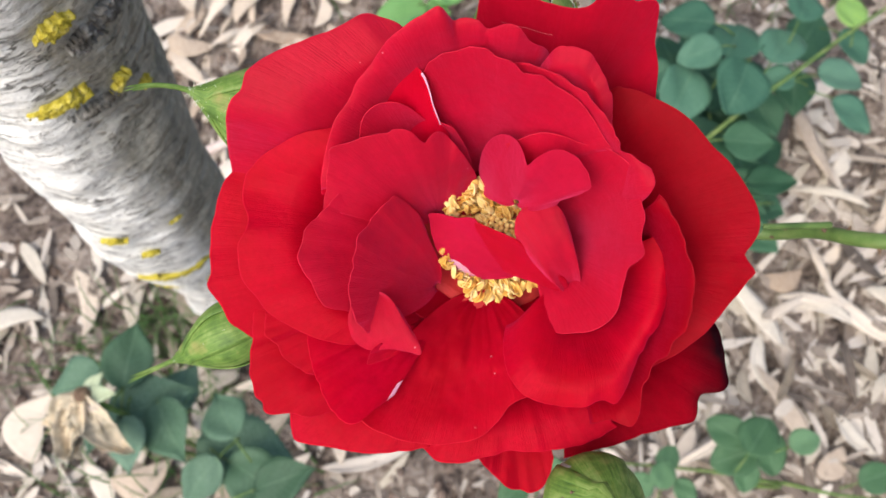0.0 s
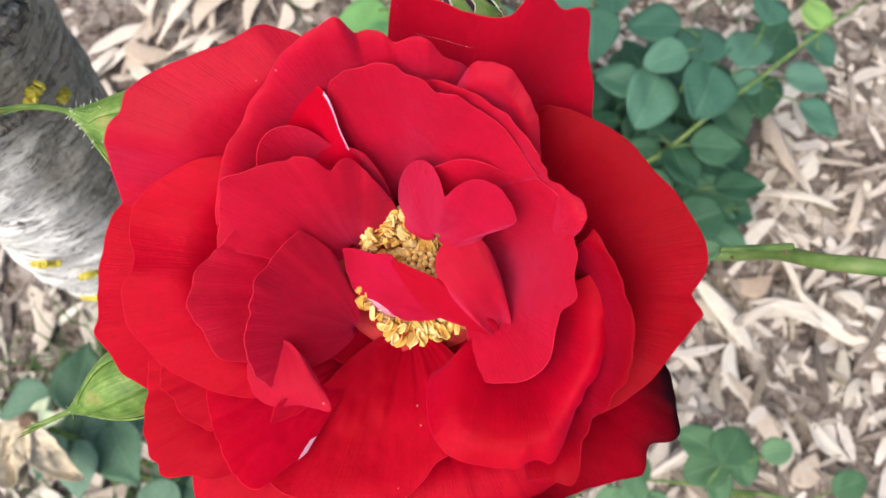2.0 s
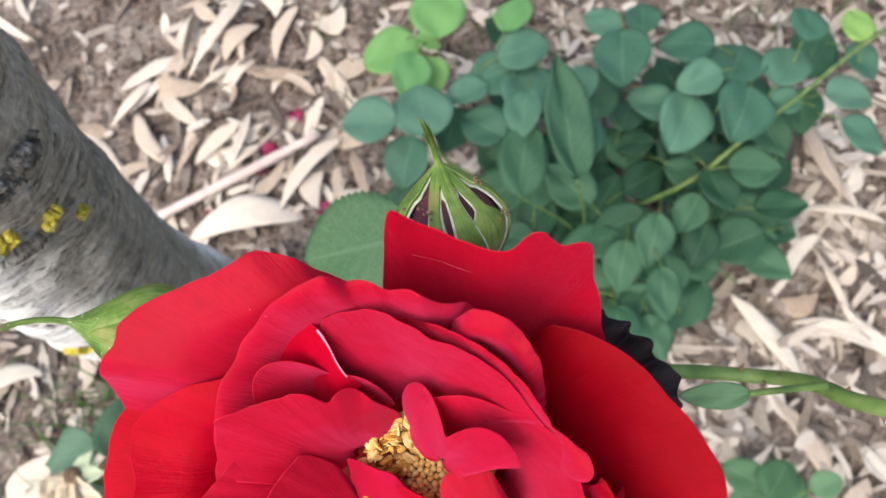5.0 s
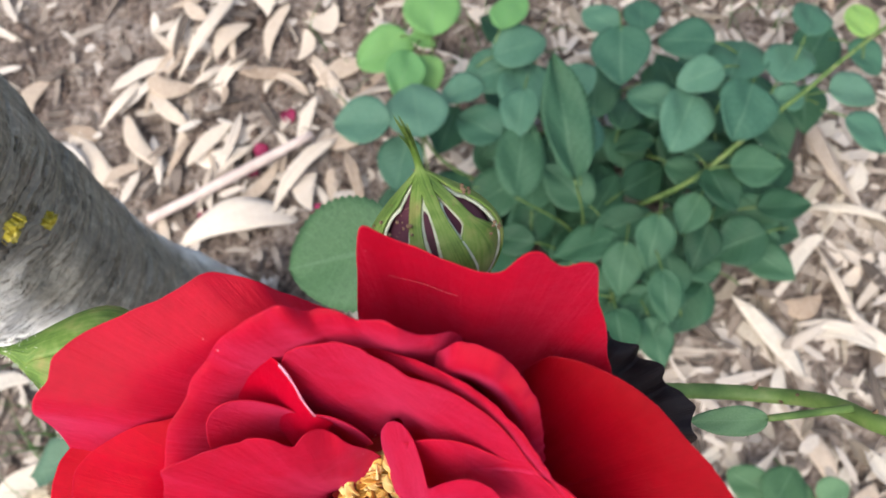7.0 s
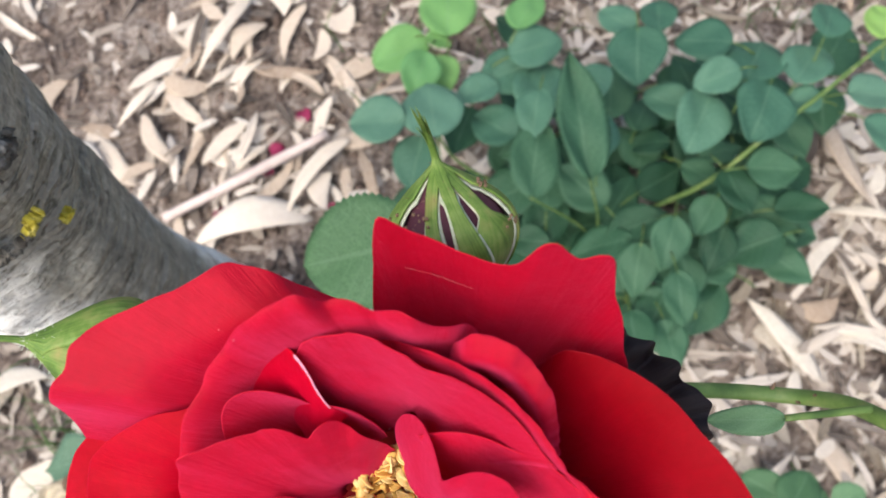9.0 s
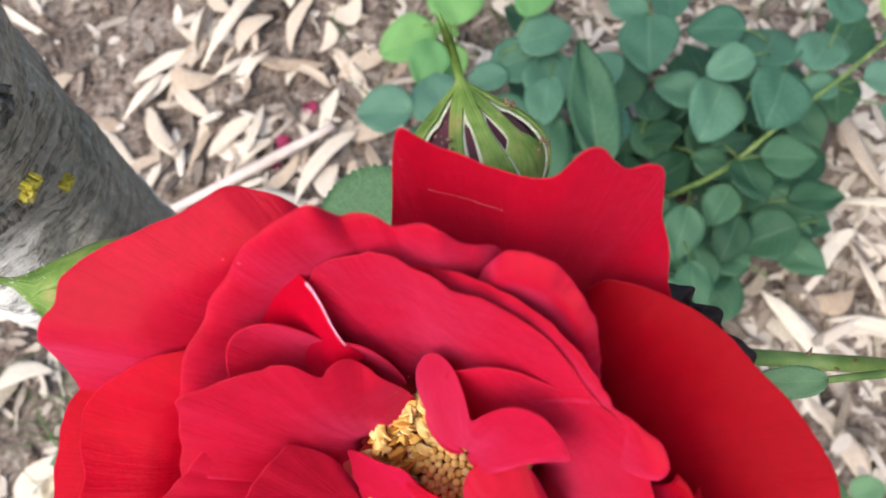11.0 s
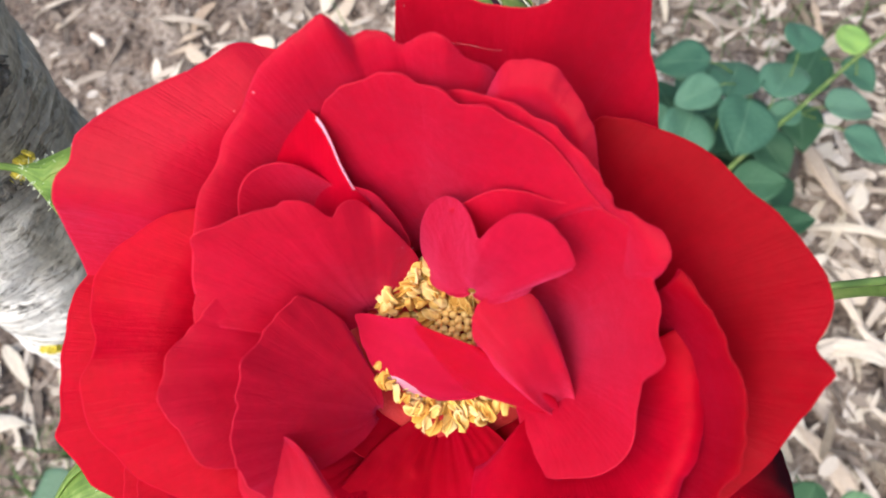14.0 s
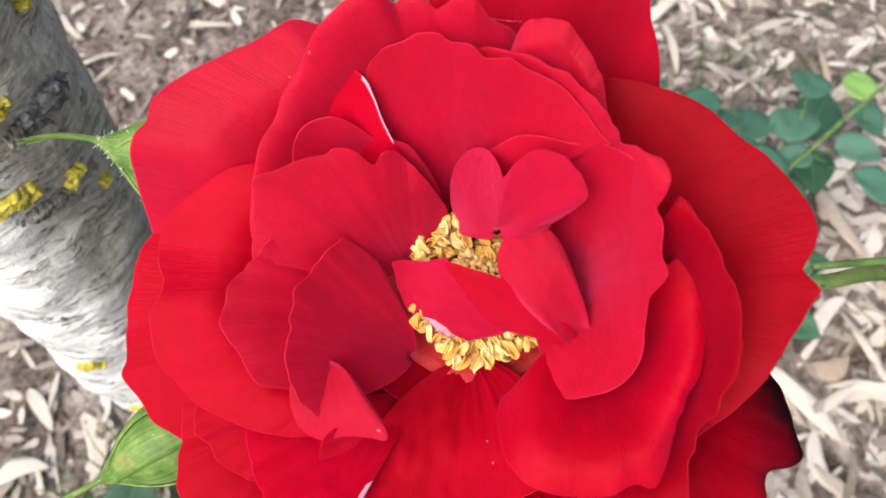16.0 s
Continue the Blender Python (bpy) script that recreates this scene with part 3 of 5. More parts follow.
petal(RED, (-7.4, -14.6, -12.0), (-153, -88),
      [41.3, 42.5, 43.6, 44.4, 45.8, 46.8, 45.2, 43.6, 42.1, 40.6, 39.8, 38.9, 37.9, 36.8, 35.8, 34.9, 34.2, 33.4, 32.7, 32.2, 31.7, 31.2, 30.6],
      [1.0, 1.5, 2.1, 2.9, 3.5, 4.1, 4.7, 5.2, 5.6, 6.0, 6.0, 6.0, 6.0, 6.0, 6.0, 6.0, 6.0, 6.0, 6.0, 5.5, 5.0, 4.5, 4.0], (0.2, 0.85), 0.6, 0.45, 0)
petal(RED, (4.6, -14.6, -12.0), (-124, -47),
      [35.8, 36.7, 37.2, 37.6, 37.3, 36.6, 35.7, 34.7, 33.8, 33.1, 32.5, 32.5, 32.9, 33.2, 33.6, 34.1, 34.5, 35.0, 35.6, 36.1, 36.6, 37.0, 37.4],
      [3.0, 4.5, 5.8, 7.0, 7.8, 8.0, 8.0, 8.0, 7.9, 7.5, 7.1, 7.0, 7.0, 7.0, 6.9, 6.5, 6.1, 6.0, 6.0, 6.0, 5.8, 5.4, 5.0], (0.2, 0.85), 0.6, 0.45, 0)
petal(SHADED_CRIMSON, (13.2, -1.2, -6.0), (-55, 74),
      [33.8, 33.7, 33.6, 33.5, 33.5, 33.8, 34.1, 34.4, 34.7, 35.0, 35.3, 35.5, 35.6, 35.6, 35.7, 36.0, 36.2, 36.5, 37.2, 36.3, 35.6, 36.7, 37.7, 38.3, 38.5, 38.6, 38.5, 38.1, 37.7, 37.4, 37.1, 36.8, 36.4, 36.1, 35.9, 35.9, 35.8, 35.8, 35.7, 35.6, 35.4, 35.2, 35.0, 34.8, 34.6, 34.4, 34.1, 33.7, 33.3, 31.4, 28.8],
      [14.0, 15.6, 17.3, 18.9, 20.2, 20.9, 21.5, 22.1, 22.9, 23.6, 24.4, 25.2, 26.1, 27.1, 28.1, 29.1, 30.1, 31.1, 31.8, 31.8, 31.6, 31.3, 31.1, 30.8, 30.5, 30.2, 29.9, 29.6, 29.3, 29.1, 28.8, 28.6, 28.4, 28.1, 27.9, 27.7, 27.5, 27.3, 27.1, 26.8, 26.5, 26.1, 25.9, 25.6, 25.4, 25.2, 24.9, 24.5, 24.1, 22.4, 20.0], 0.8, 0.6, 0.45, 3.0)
petal(RED, (-6.2, -1.2, -8.0), (133, 229),
      [32.7, 34.2, 35.9, 38.2, 40.1, 41.8, 43.6, 45.2, 46.7, 46.8, 45.8, 43.8, 43.5, 45.1, 45.4, 45.5, 44.9, 43.7, 42.9, 41.3, 39.6, 37.9, 36.2, 34.5, 32.9, 31.0, 28.8],
      [20.0, 20.6, 21.0, 21.0, 20.5, 19.7, 18.8, 17.0, 15.5, 15.1, 16.2, 17.7, 19.1, 19.5, 19.1, 18.3, 17.6, 17.0, 16.0, 15.6, 15.1, 14.7, 14.3, 13.9, 13.3, 12.3, 11.0], (0.25, 0.8), 0.6, 0.45, 0.5)
petal(RED, (-11.4, -9.1, -8.0), (-168, -134),
      [37.5, 38.1, 38.7, 36.6, 36.4, 35.7, 34.8, 33.9, 31.6, 27.4],
      [8.0, 8.5, 9.0, 10.1, 10.8, 10.5, 9.9, 9.3, 8.4, 7.0], (0.2, 0.85), 0.6, 0.45, 0)
petal(SOFT, (0.3, 13.0, -6.0), (-306, -174),
      [21.5, 22.6, 23.6, 24.2, 23.9, 23.5, 23.1, 23.2, 23.8, 24.6, 24.7, 24.4, 24.4, 25.6, 26.5, 27.1, 27.2, 28.6, 28.9, 29.1, 29.2, 29.3, 29.4, 29.6, 29.8, 30.0, 30.3, 30.4, 30.5, 30.6, 30.7, 31.1, 31.5, 32.0, 32.4, 32.8, 33.2, 33.6, 33.9, 34.2, 34.5],
      [15.0, 20.0, 26.0, 32.0, 36.0, 37.3, 37.8, 38.7, 40.0, 40.0, 39.5, 38.6, 38.4, 39.9, 40.0, 39.7, 39.0, 42.6, 42.5, 41.7, 40.6, 39.4, 38.2, 36.7, 35.2, 33.7, 32.1, 31.4, 30.7, 30.0, 29.3, 28.4, 27.5, 26.5, 25.6, 24.7, 23.9, 23.1, 21.8, 20.4, 19.0], (0.3, 1.0), 0.6, 1.5, 0)
petal(SOFT, (9.2, 12.9, -5.0), (4, 92),
      [14.5, 14.5, 14.6, 14.7, 14.8, 14.8, 14.9, 15.0, 15.0, 15.3, 15.5, 15.8, 16.1, 16.3, 16.6, 16.9, 17.3, 17.7, 18.0, 18.4, 18.6, 18.9, 19.1, 19.4, 19.7, 20.0, 20.3, 20.6, 20.9, 21.1, 21.3, 21.5, 21.6, 21.6, 21.5, 21.5, 21.2, 20.6, 19.9, 19.2, 18.4],
      [24.0, 24.7, 25.5, 26.2, 27.0, 27.7, 28.5, 29.2, 29.9, 30.6, 31.3, 31.9, 32.6, 33.2, 33.9, 34.4, 34.8, 35.2, 35.6, 36.0, 36.4, 36.9, 37.3, 37.7, 38.2, 38.6, 39.1, 39.5, 39.9, 40.1, 40.3, 40.4, 40.4, 40.0, 39.6, 39.2, 38.5, 37.5, 35.1, 31.5, 28.0], (0.4, 0.88), 0.6, 0.9, 0)
petal(SHADED_CRIMSON, (21.0, -11.6, -6.0), (-86, 63),
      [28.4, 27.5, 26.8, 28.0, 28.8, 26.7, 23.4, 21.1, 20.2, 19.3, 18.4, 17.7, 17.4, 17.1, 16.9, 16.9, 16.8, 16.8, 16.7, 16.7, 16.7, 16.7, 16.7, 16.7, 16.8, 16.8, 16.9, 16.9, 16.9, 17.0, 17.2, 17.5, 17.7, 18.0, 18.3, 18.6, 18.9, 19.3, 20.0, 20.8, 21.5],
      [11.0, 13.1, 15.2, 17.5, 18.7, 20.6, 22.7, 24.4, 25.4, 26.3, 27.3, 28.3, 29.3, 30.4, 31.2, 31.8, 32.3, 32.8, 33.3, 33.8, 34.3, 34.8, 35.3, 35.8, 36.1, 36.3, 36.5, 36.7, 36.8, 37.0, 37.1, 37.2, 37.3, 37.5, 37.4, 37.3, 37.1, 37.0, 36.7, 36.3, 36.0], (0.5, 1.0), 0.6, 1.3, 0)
petal(STREAK_LOW, (-11.4, -18.1, -7.0), (-176, -116),
      [26.7, 26.7, 26.8, 26.8, 26.9, 27.0, 27.0, 27.1, 27.2, 27.4, 27.6, 27.6, 27.6, 27.6, 27.2, 25.8, 22.0, 19.8, 17.6],
      [12.0, 12.4, 12.9, 13.3, 13.8, 14.3, 14.8, 15.3, 15.6, 15.9, 16.2, 16.4, 16.6, 16.8, 16.8, 16.6, 15.2, 13.6, 12.0], 0.55, 0.6, 0.45, 0)
petal(RED, (0.3, -11.6, -6.0), (-140, -38),
      [39.2, 38.9, 38.4, 37.5, 36.9, 36.1, 35.1, 34.0, 32.9, 31.7, 30.0, 27.7, 25.3, 24.3, 24.1, 23.9, 23.7, 23.4, 22.8, 22.3, 21.7],
      [10.0, 11.1, 12.0, 12.0, 12.0, 12.0, 12.0, 12.0, 12.0, 12.0, 12.3, 13.0, 13.0, 13.0, 13.0, 12.5, 11.7, 10.9, 10.3, 9.6, 9.0], 0.8, 0.6, 0.45, 0)
petal(SOFT, (6.6, 11.5, -4.0), (-14, 117),
      [21.7, 22.3, 22.6, 22.8, 22.5, 22.1, 21.5, 20.3, 19.6, 19.0, 17.9, 17.3, 17.2, 17.1, 16.9, 16.9, 16.9, 16.8, 16.8, 16.8, 16.9, 16.9, 17.0, 17.1, 17.1, 17.2, 17.3, 17.4, 17.6, 17.7, 17.8, 18.0, 18.2, 18.4, 18.5, 18.7, 19.0, 19.2, 19.4, 19.7, 20.1, 20.4, 20.7, 21.1, 21.4, 21.7, 22.1, 22.5, 22.8, 23.1, 23.5],
      [34.0, 37.6, 39.4, 40.0, 40.0, 39.8, 39.7, 39.4, 39.4, 39.4, 38.8, 38.6, 38.8, 38.8, 38.9, 39.1, 39.2, 39.3, 39.4, 39.3, 39.2, 39.1, 39.1, 39.1, 39.1, 39.0, 39.0, 38.9, 38.9, 38.8, 38.8, 38.6, 38.3, 38.2, 37.9, 37.7, 37.5, 37.3, 37.0, 36.5, 36.1, 35.7, 35.2, 34.5, 33.4, 32.3, 31.3, 30.4, 29.6, 28.8, 28.0], (0.4, 1.0), 0.6, 1.2, 0)
petal(RED, (21.9, -11.5, 7.0), (-157, 46),
      [18.7, 20.3, 21.7, 22.9, 24.0, 24.5, 24.8, 24.5, 24.2, 23.7, 23.4, 22.7, 22.1, 21.0, 20.8, 21.6, 20.1, 18.6, 17.1, 15.6, 14.3, 13.9, 13.5, 13.2, 13.1, 12.9, 12.9, 12.8, 12.8, 12.9, 12.9, 13.0, 13.2, 13.4, 13.7, 14.7, 15.7, 16.8, 17.8, 19.0, 20.2],
      [13.0, 15.4, 17.8, 19.7, 21.5, 22.6, 23.1, 23.7, 24.1, 24.5, 24.9, 25.4, 25.9, 25.5, 25.0, 24.6, 25.4, 25.7, 25.5, 25.8, 25.9, 26.1, 26.2, 26.3, 26.4, 26.5, 26.5, 26.6, 26.5, 26.5, 26.5, 26.4, 26.4, 26.3, 26.3, 26.3, 26.4, 26.5, 26.6, 26.2, 26.0], (0.05, 0.9), 0.6, 1.1, 3.5)
petal(STREAK, (-18.7, 12.5, 0.0), (-325, -165),
      [13.5, 13.5, 13.4, 14.1, 15.3, 17.1, 19.0, 20.3, 20.9, 21.0, 20.6, 20.2, 19.0, 17.7, 16.8, 16.2, 15.6, 15.0, 14.9, 14.8, 14.6, 14.5, 14.5, 14.9, 15.3, 15.7, 16.1],
      [21.0, 23.3, 25.5, 27.1, 28.3, 29.2, 30.1, 30.2, 29.8, 29.3, 28.7, 28.1, 27.6, 27.2, 26.7, 26.1, 25.5, 25.0, 24.3, 23.7, 23.1, 22.5, 21.8, 20.9, 19.9, 19.0, 18.0], 0.6, 0.6, 0.45, 1)
petal(SOFT, (1.1, 17.2, 3.0), (-364, -178),
      [21.4, 20.0, 19.1, 18.5, 18.0, 17.4, 17.0, 16.6, 16.1, 15.6, 15.2, 14.9, 14.7, 14.4, 14.2, 13.9, 13.8, 13.6, 13.4, 13.3, 13.1, 13.4, 13.9, 14.4, 14.7, 15.0, 15.5, 16.5, 17.0, 17.5, 18.1, 18.3, 18.7, 19.2, 19.7, 19.9, 20.3, 20.1, 19.8, 19.4, 19.0, 18.4, 17.7, 17.1, 16.7, 16.2, 15.8, 15.3, 14.9, 14.4, 14.0],
      [34.5, 35.6, 36.6, 37.4, 37.8, 38.0, 38.1, 38.3, 38.4, 38.5, 38.7, 38.8, 38.9, 39.0, 39.1, 39.2, 39.3, 39.5, 39.6, 39.8, 39.9, 39.8, 39.7, 39.2, 38.9, 38.7, 38.5, 38.2, 38.0, 37.2, 36.4, 35.6, 35.1, 34.7, 33.9, 32.5, 31.2, 29.5, 28.4, 27.2, 26.0, 24.6, 23.0, 21.0, 19.0, 17.0, 14.5, 11.8, 10.6, 9.3, 8.0], 0.72, 0.6, 0.9, 0.0)
petal(SOFT, (-8.7, 12.5, 0.0), (23, 165),
      [6.3, 6.8, 7.3, 8.1, 9.3, 10.0, 10.7, 15.2, 18.6, 19.1, 17.6],
      [12.5, 14.9, 17.4, 20.0, 22.8, 24.7, 26.3, 27.5, 26.9, 25.6, 23.5], 0.9, 0.6, 0.45, 0)
petal(SOFT, (-13.8, -3.8, -2.0), (130, 233),
      [18.3, 18.8, 19.3, 19.8, 20.1, 20.3, 20.5, 20.7, 21.3, 21.9, 22.5, 22.8, 23.1, 23.4, 23.6, 23.7, 23.6, 23.1, 22.6, 22.2, 22.0, 21.9, 21.7, 21.5, 20.7, 19.6, 18.5, 17.8, 17.3, 16.7, 16.1],
      [22.0, 22.3, 22.6, 22.9, 23.4, 23.9, 24.4, 25.0, 25.2, 25.4, 25.5, 25.5, 25.5, 25.5, 25.5, 25.5, 25.5, 25.5, 25.5, 25.4, 25.1, 24.8, 24.5, 23.7, 23.0, 22.3, 21.6, 20.2, 18.6, 17.1, 15.5], 0.6, 0.6, 0.9, 1)
petal(SOFT, (-10.0, 5.0, 1.0), (-324, -179),
      [10.6, 10.9, 11.2, 11.4, 11.7, 11.9, 12.2, 12.4, 12.6, 12.9, 13.3, 14.0, 14.5, 15.0, 15.4, 15.4, 15.0, 14.3, 13.5, 14.1, 15.5, 16.5, 17.1, 17.6, 17.7, 18.3, 18.9, 19.4, 20.2, 20.9, 21.7, 23.0, 23.9, 23.5, 23.2, 23.0, 22.8, 22.6, 22.8, 22.9, 23.0],
      [9.0, 10.2, 11.3, 12.6, 13.8, 15.1, 16.8, 18.3, 19.9, 21.2, 22.2, 22.7, 22.7, 23.1, 24.0, 25.3, 26.7, 27.6, 28.2, 28.6, 28.8, 28.9, 28.9, 29.0, 29.0, 29.2, 29.4, 29.6, 29.4, 29.3, 29.1, 28.9, 28.6, 27.8, 27.0, 26.5, 25.8, 25.2, 24.7, 24.1, 23.5], 0.6, 0.6, 0.45, 1)
petal(SOFT, (16.2, 0.0, 0.0), (-103, 126),
      [18.7, 19.8, 19.5, 19.3, 18.2, 16.6, 14.4, 12.7, 11.7, 11.9, 12.2, 12.0, 11.9, 12.2, 12.8, 13.4, 14.1, 14.9, 15.7, 16.3, 16.8, 17.1, 17.8, 19.4, 20.7, 21.6, 22.4],
      [16.0, 19.3, 21.5, 23.5, 26.3, 29.2, 32.3, 34.6, 36.0, 36.7, 37.4, 37.7, 37.9, 38.0, 38.0, 37.8, 37.3, 37.1, 37.0, 36.4, 35.6, 34.7, 33.5, 32.0, 30.1, 27.6, 25.0], 0.85, 1.5, 0.9, 1.5)
petal(SOFT, (-10.0, -11.1, 2.0), (100, 212),
      [8.8, 15.2, 17.7, 19.6, 21.1, 20.8, 20.5, 20.2, 19.9, 19.6, 19.3, 19.1, 18.9, 18.6, 18.2, 17.8, 17.5, 17.1, 17.1, 17.2, 17.4, 17.4, 17.3, 17.1, 17.2, 17.1, 17.2, 17.1, 16.9, 16.7, 16.5],
      [8.0, 12.1, 14.6, 16.8, 18.6, 19.9, 21.3, 22.3, 23.2, 24.0, 25.0, 25.8, 26.5, 27.2, 27.3, 27.5, 27.7, 27.9, 27.9, 28.0, 28.0, 28.0, 27.8, 27.7, 27.1, 26.7, 26.1, 25.4, 24.2, 23.2, 22.0], 1.0, 0.6, 0.9, 1)
petal(SOFT, (-22.5, -11.5, 20.0), (-158, -34),
      [4.6, 5.6, 6.8, 8.2, 9.6, 10.8, 11.6, 12.0, 11.9, 11.8, 12.4, 13.8, 15.2, 8.6, 5.0],
      [24.5, 24.0, 23.4, 22.6, 21.8, 21.0, 20.4, 20.2, 20.5, 21.0, 21.7, 22.4, 23.0, 22.6, 21.6], 0.6, 0.6, 0.45, 1.2)
petal(RED, (-17.2, -22.7, 17.0), (168, 232),
      [4.2, 5.1, 5.9, 6.6, 7.2, 7.8, 5.2, 3.9, 2.7],
      [22.0, 22.0, 22.0, 21.4, 20.8, 20.2, 18.9, 18.5, 18.0], 1.0, 0.6, 0.45, 0)
petal(PINK, (5.8, 7.0, 21.0), (-20, 171),
      [5.2, 6.2, 7.1, 7.9, 8.6, 12.5, 12.9, 12.8, 12.7, 12.5, 12.4, 12.2, 11.8, 11.3, 10.6, 9.8, 8.8, 7.8, 6.5, 6.4, 8.5, 10.9, 12.7, 13.8, 14.1, 13.9, 13.3, 12.5, 11.4, 10.4, 9.2, 8.0, 7.2, 6.9, 6.4, 5.6, 4.8],
      [24.0, 24.9, 25.8, 26.0, 26.0, 31.3, 33.4, 34.4, 35.3, 35.6, 35.8, 36.0, 36.0, 36.0, 36.0, 36.2, 36.4, 36.5, 36.5, 36.2, 32.8, 29.0, 25.8, 23.2, 21.2, 19.4, 17.8, 16.0, 14.1, 12.2, 10.9, 9.6, 9.5, 10.3, 11.5, 13.2, 15.0], 0.9, 0.6, 0.4, 2.0)
petal(SOFT, (19.0, -12.6, 8.0), (91, 145),
      [6.0, 9.5, 14.0, 18.5, 20.6, 21.4, 21.7, 21.8, 21.4, 20.4, 18.6, 15.0, 9.0],
      [18.0, 20.3, 23.0, 24.8, 25.2, 25.2, 25.0, 24.6, 24.0, 23.2, 22.2, 20.6, 18.0], 0.5, 0.6, 0.45, 4.0)
petal(TIP, (6.9, -7.9, 13.0), (129, 191),
      [15.0, 15.9, 16.7, 17.6, 19.4, 21.6, 22.9, 22.1, 21.3, 20.5, 19.7, 18.9, 18.1, 17.2, 15.7, 14.0, 13.0, 12.4, 11.7, 11.1, 10.3, 9.4, 4.5],
      [20.0, 18.6, 17.3, 15.9, 14.5, 13.0, 11.9, 11.5, 11.1, 10.7, 10.4, 10.1, 9.8, 9.5, 9.3, 9.1, 8.7, 8.2, 7.7, 7.2, 7.0, 7.0, 10.0], 0.9, 0.6, 0.45, 1)
petal(RED, (17.4, -11.2, 15.5), (115, 169),
      [3.5, 4.5, 5.4, 6.4, 7.5, 8.6, 9.9, 11.2, 13.0, 15.2, 17.4, 20.4, 24.0, 23.6, 21.5, 19.9, 18.4, 17.0, 15.8, 14.6, 13.4, 6.5, 4.5],
      [18.0, 18.5, 19.0, 19.6, 20.2, 20.8, 21.3, 21.8, 22.4, 22.9, 23.5, 22.3, 20.9, 20.0, 19.2, 18.5, 17.7, 16.8, 16.0, 15.2, 14.5, 14.8, 15.0], 0.7, 0.6, 0.45, 1)
petal(RED, (1.5, -1.5, -9.0), (-37, 37),
      [23.3, 23.9, 24.4, 24.8, 25.0, 24.8, 24.4, 23.9, 23.3],
      [0.1, 0.4, 0.7, 0.9, 1.0, 0.9, 0.7, 0.4, 0.1], 1.6, 0.6, 0.45, 0)
petal(RED, (1.5, -1.5, -9.0), (15, 104),
      [24.6, 24.0, 23.3, 22.5, 21.9, 21.3, 21.1, 21.1, 21.2],
      [0.1, 0.5, 0.8, 0.9, 1.0, 0.9, 0.7, 0.4, 0.1], 1.6, 0.6, 0.45, 0)
petal(RED, (1.5, -1.5, -9.0), (76, 165),
      [21.2, 21.1, 21.1, 21.3, 21.9, 22.5, 23.3, 24.0, 24.6],
      [0.1, 0.4, 0.7, 0.9, 1.0, 0.9, 0.8, 0.5, 0.1], 1.6, 0.6, 0.45, 0)
petal(RED, (1.5, -1.5, -9.0), (143, 217),
      [23.3, 23.9, 24.4, 24.8, 25.0, 24.8, 24.4, 23.9, 23.3],
      [0.1, 0.4, 0.7, 0.9, 1.0, 0.9, 0.7, 0.4, 0.1], 1.6, 0.6, 0.45, 0)
petal(RED, (1.5, -1.5, -9.0), (-165, -76),
      [24.6, 24.0, 23.3, 22.5, 21.9, 21.3, 21.1, 21.1, 21.2],
      [0.1, 0.5, 0.8, 0.9, 1.0, 0.9, 0.7, 0.4, 0.1], 1.6, 0.6, 0.45, 0)
petal(RED, (1.5, -1.5, -9.0), (-104, -15),
      [21.2, 21.1, 21.1, 21.3, 21.9, 22.5, 23.3, 24.0, 24.6],
      [0.1, 0.4, 0.7, 0.9, 1.0, 0.9, 0.8, 0.5, 0.1], 1.6, 0.6, 0.45, 0)


# a pale dry crease across the upright back petal
line = [Vector(back_petal[i, 21]) + Vector((0, -0.2, 0.2 + 0.05 * math.sin(1.9 * i))) for i in range(64, 84, 3)]
part("crease", tube("crease", [p * MM for p in line], [0.000022] * len(line), 6, 40), MAUVE_PALE, rose, "pale dry crease on the petal")


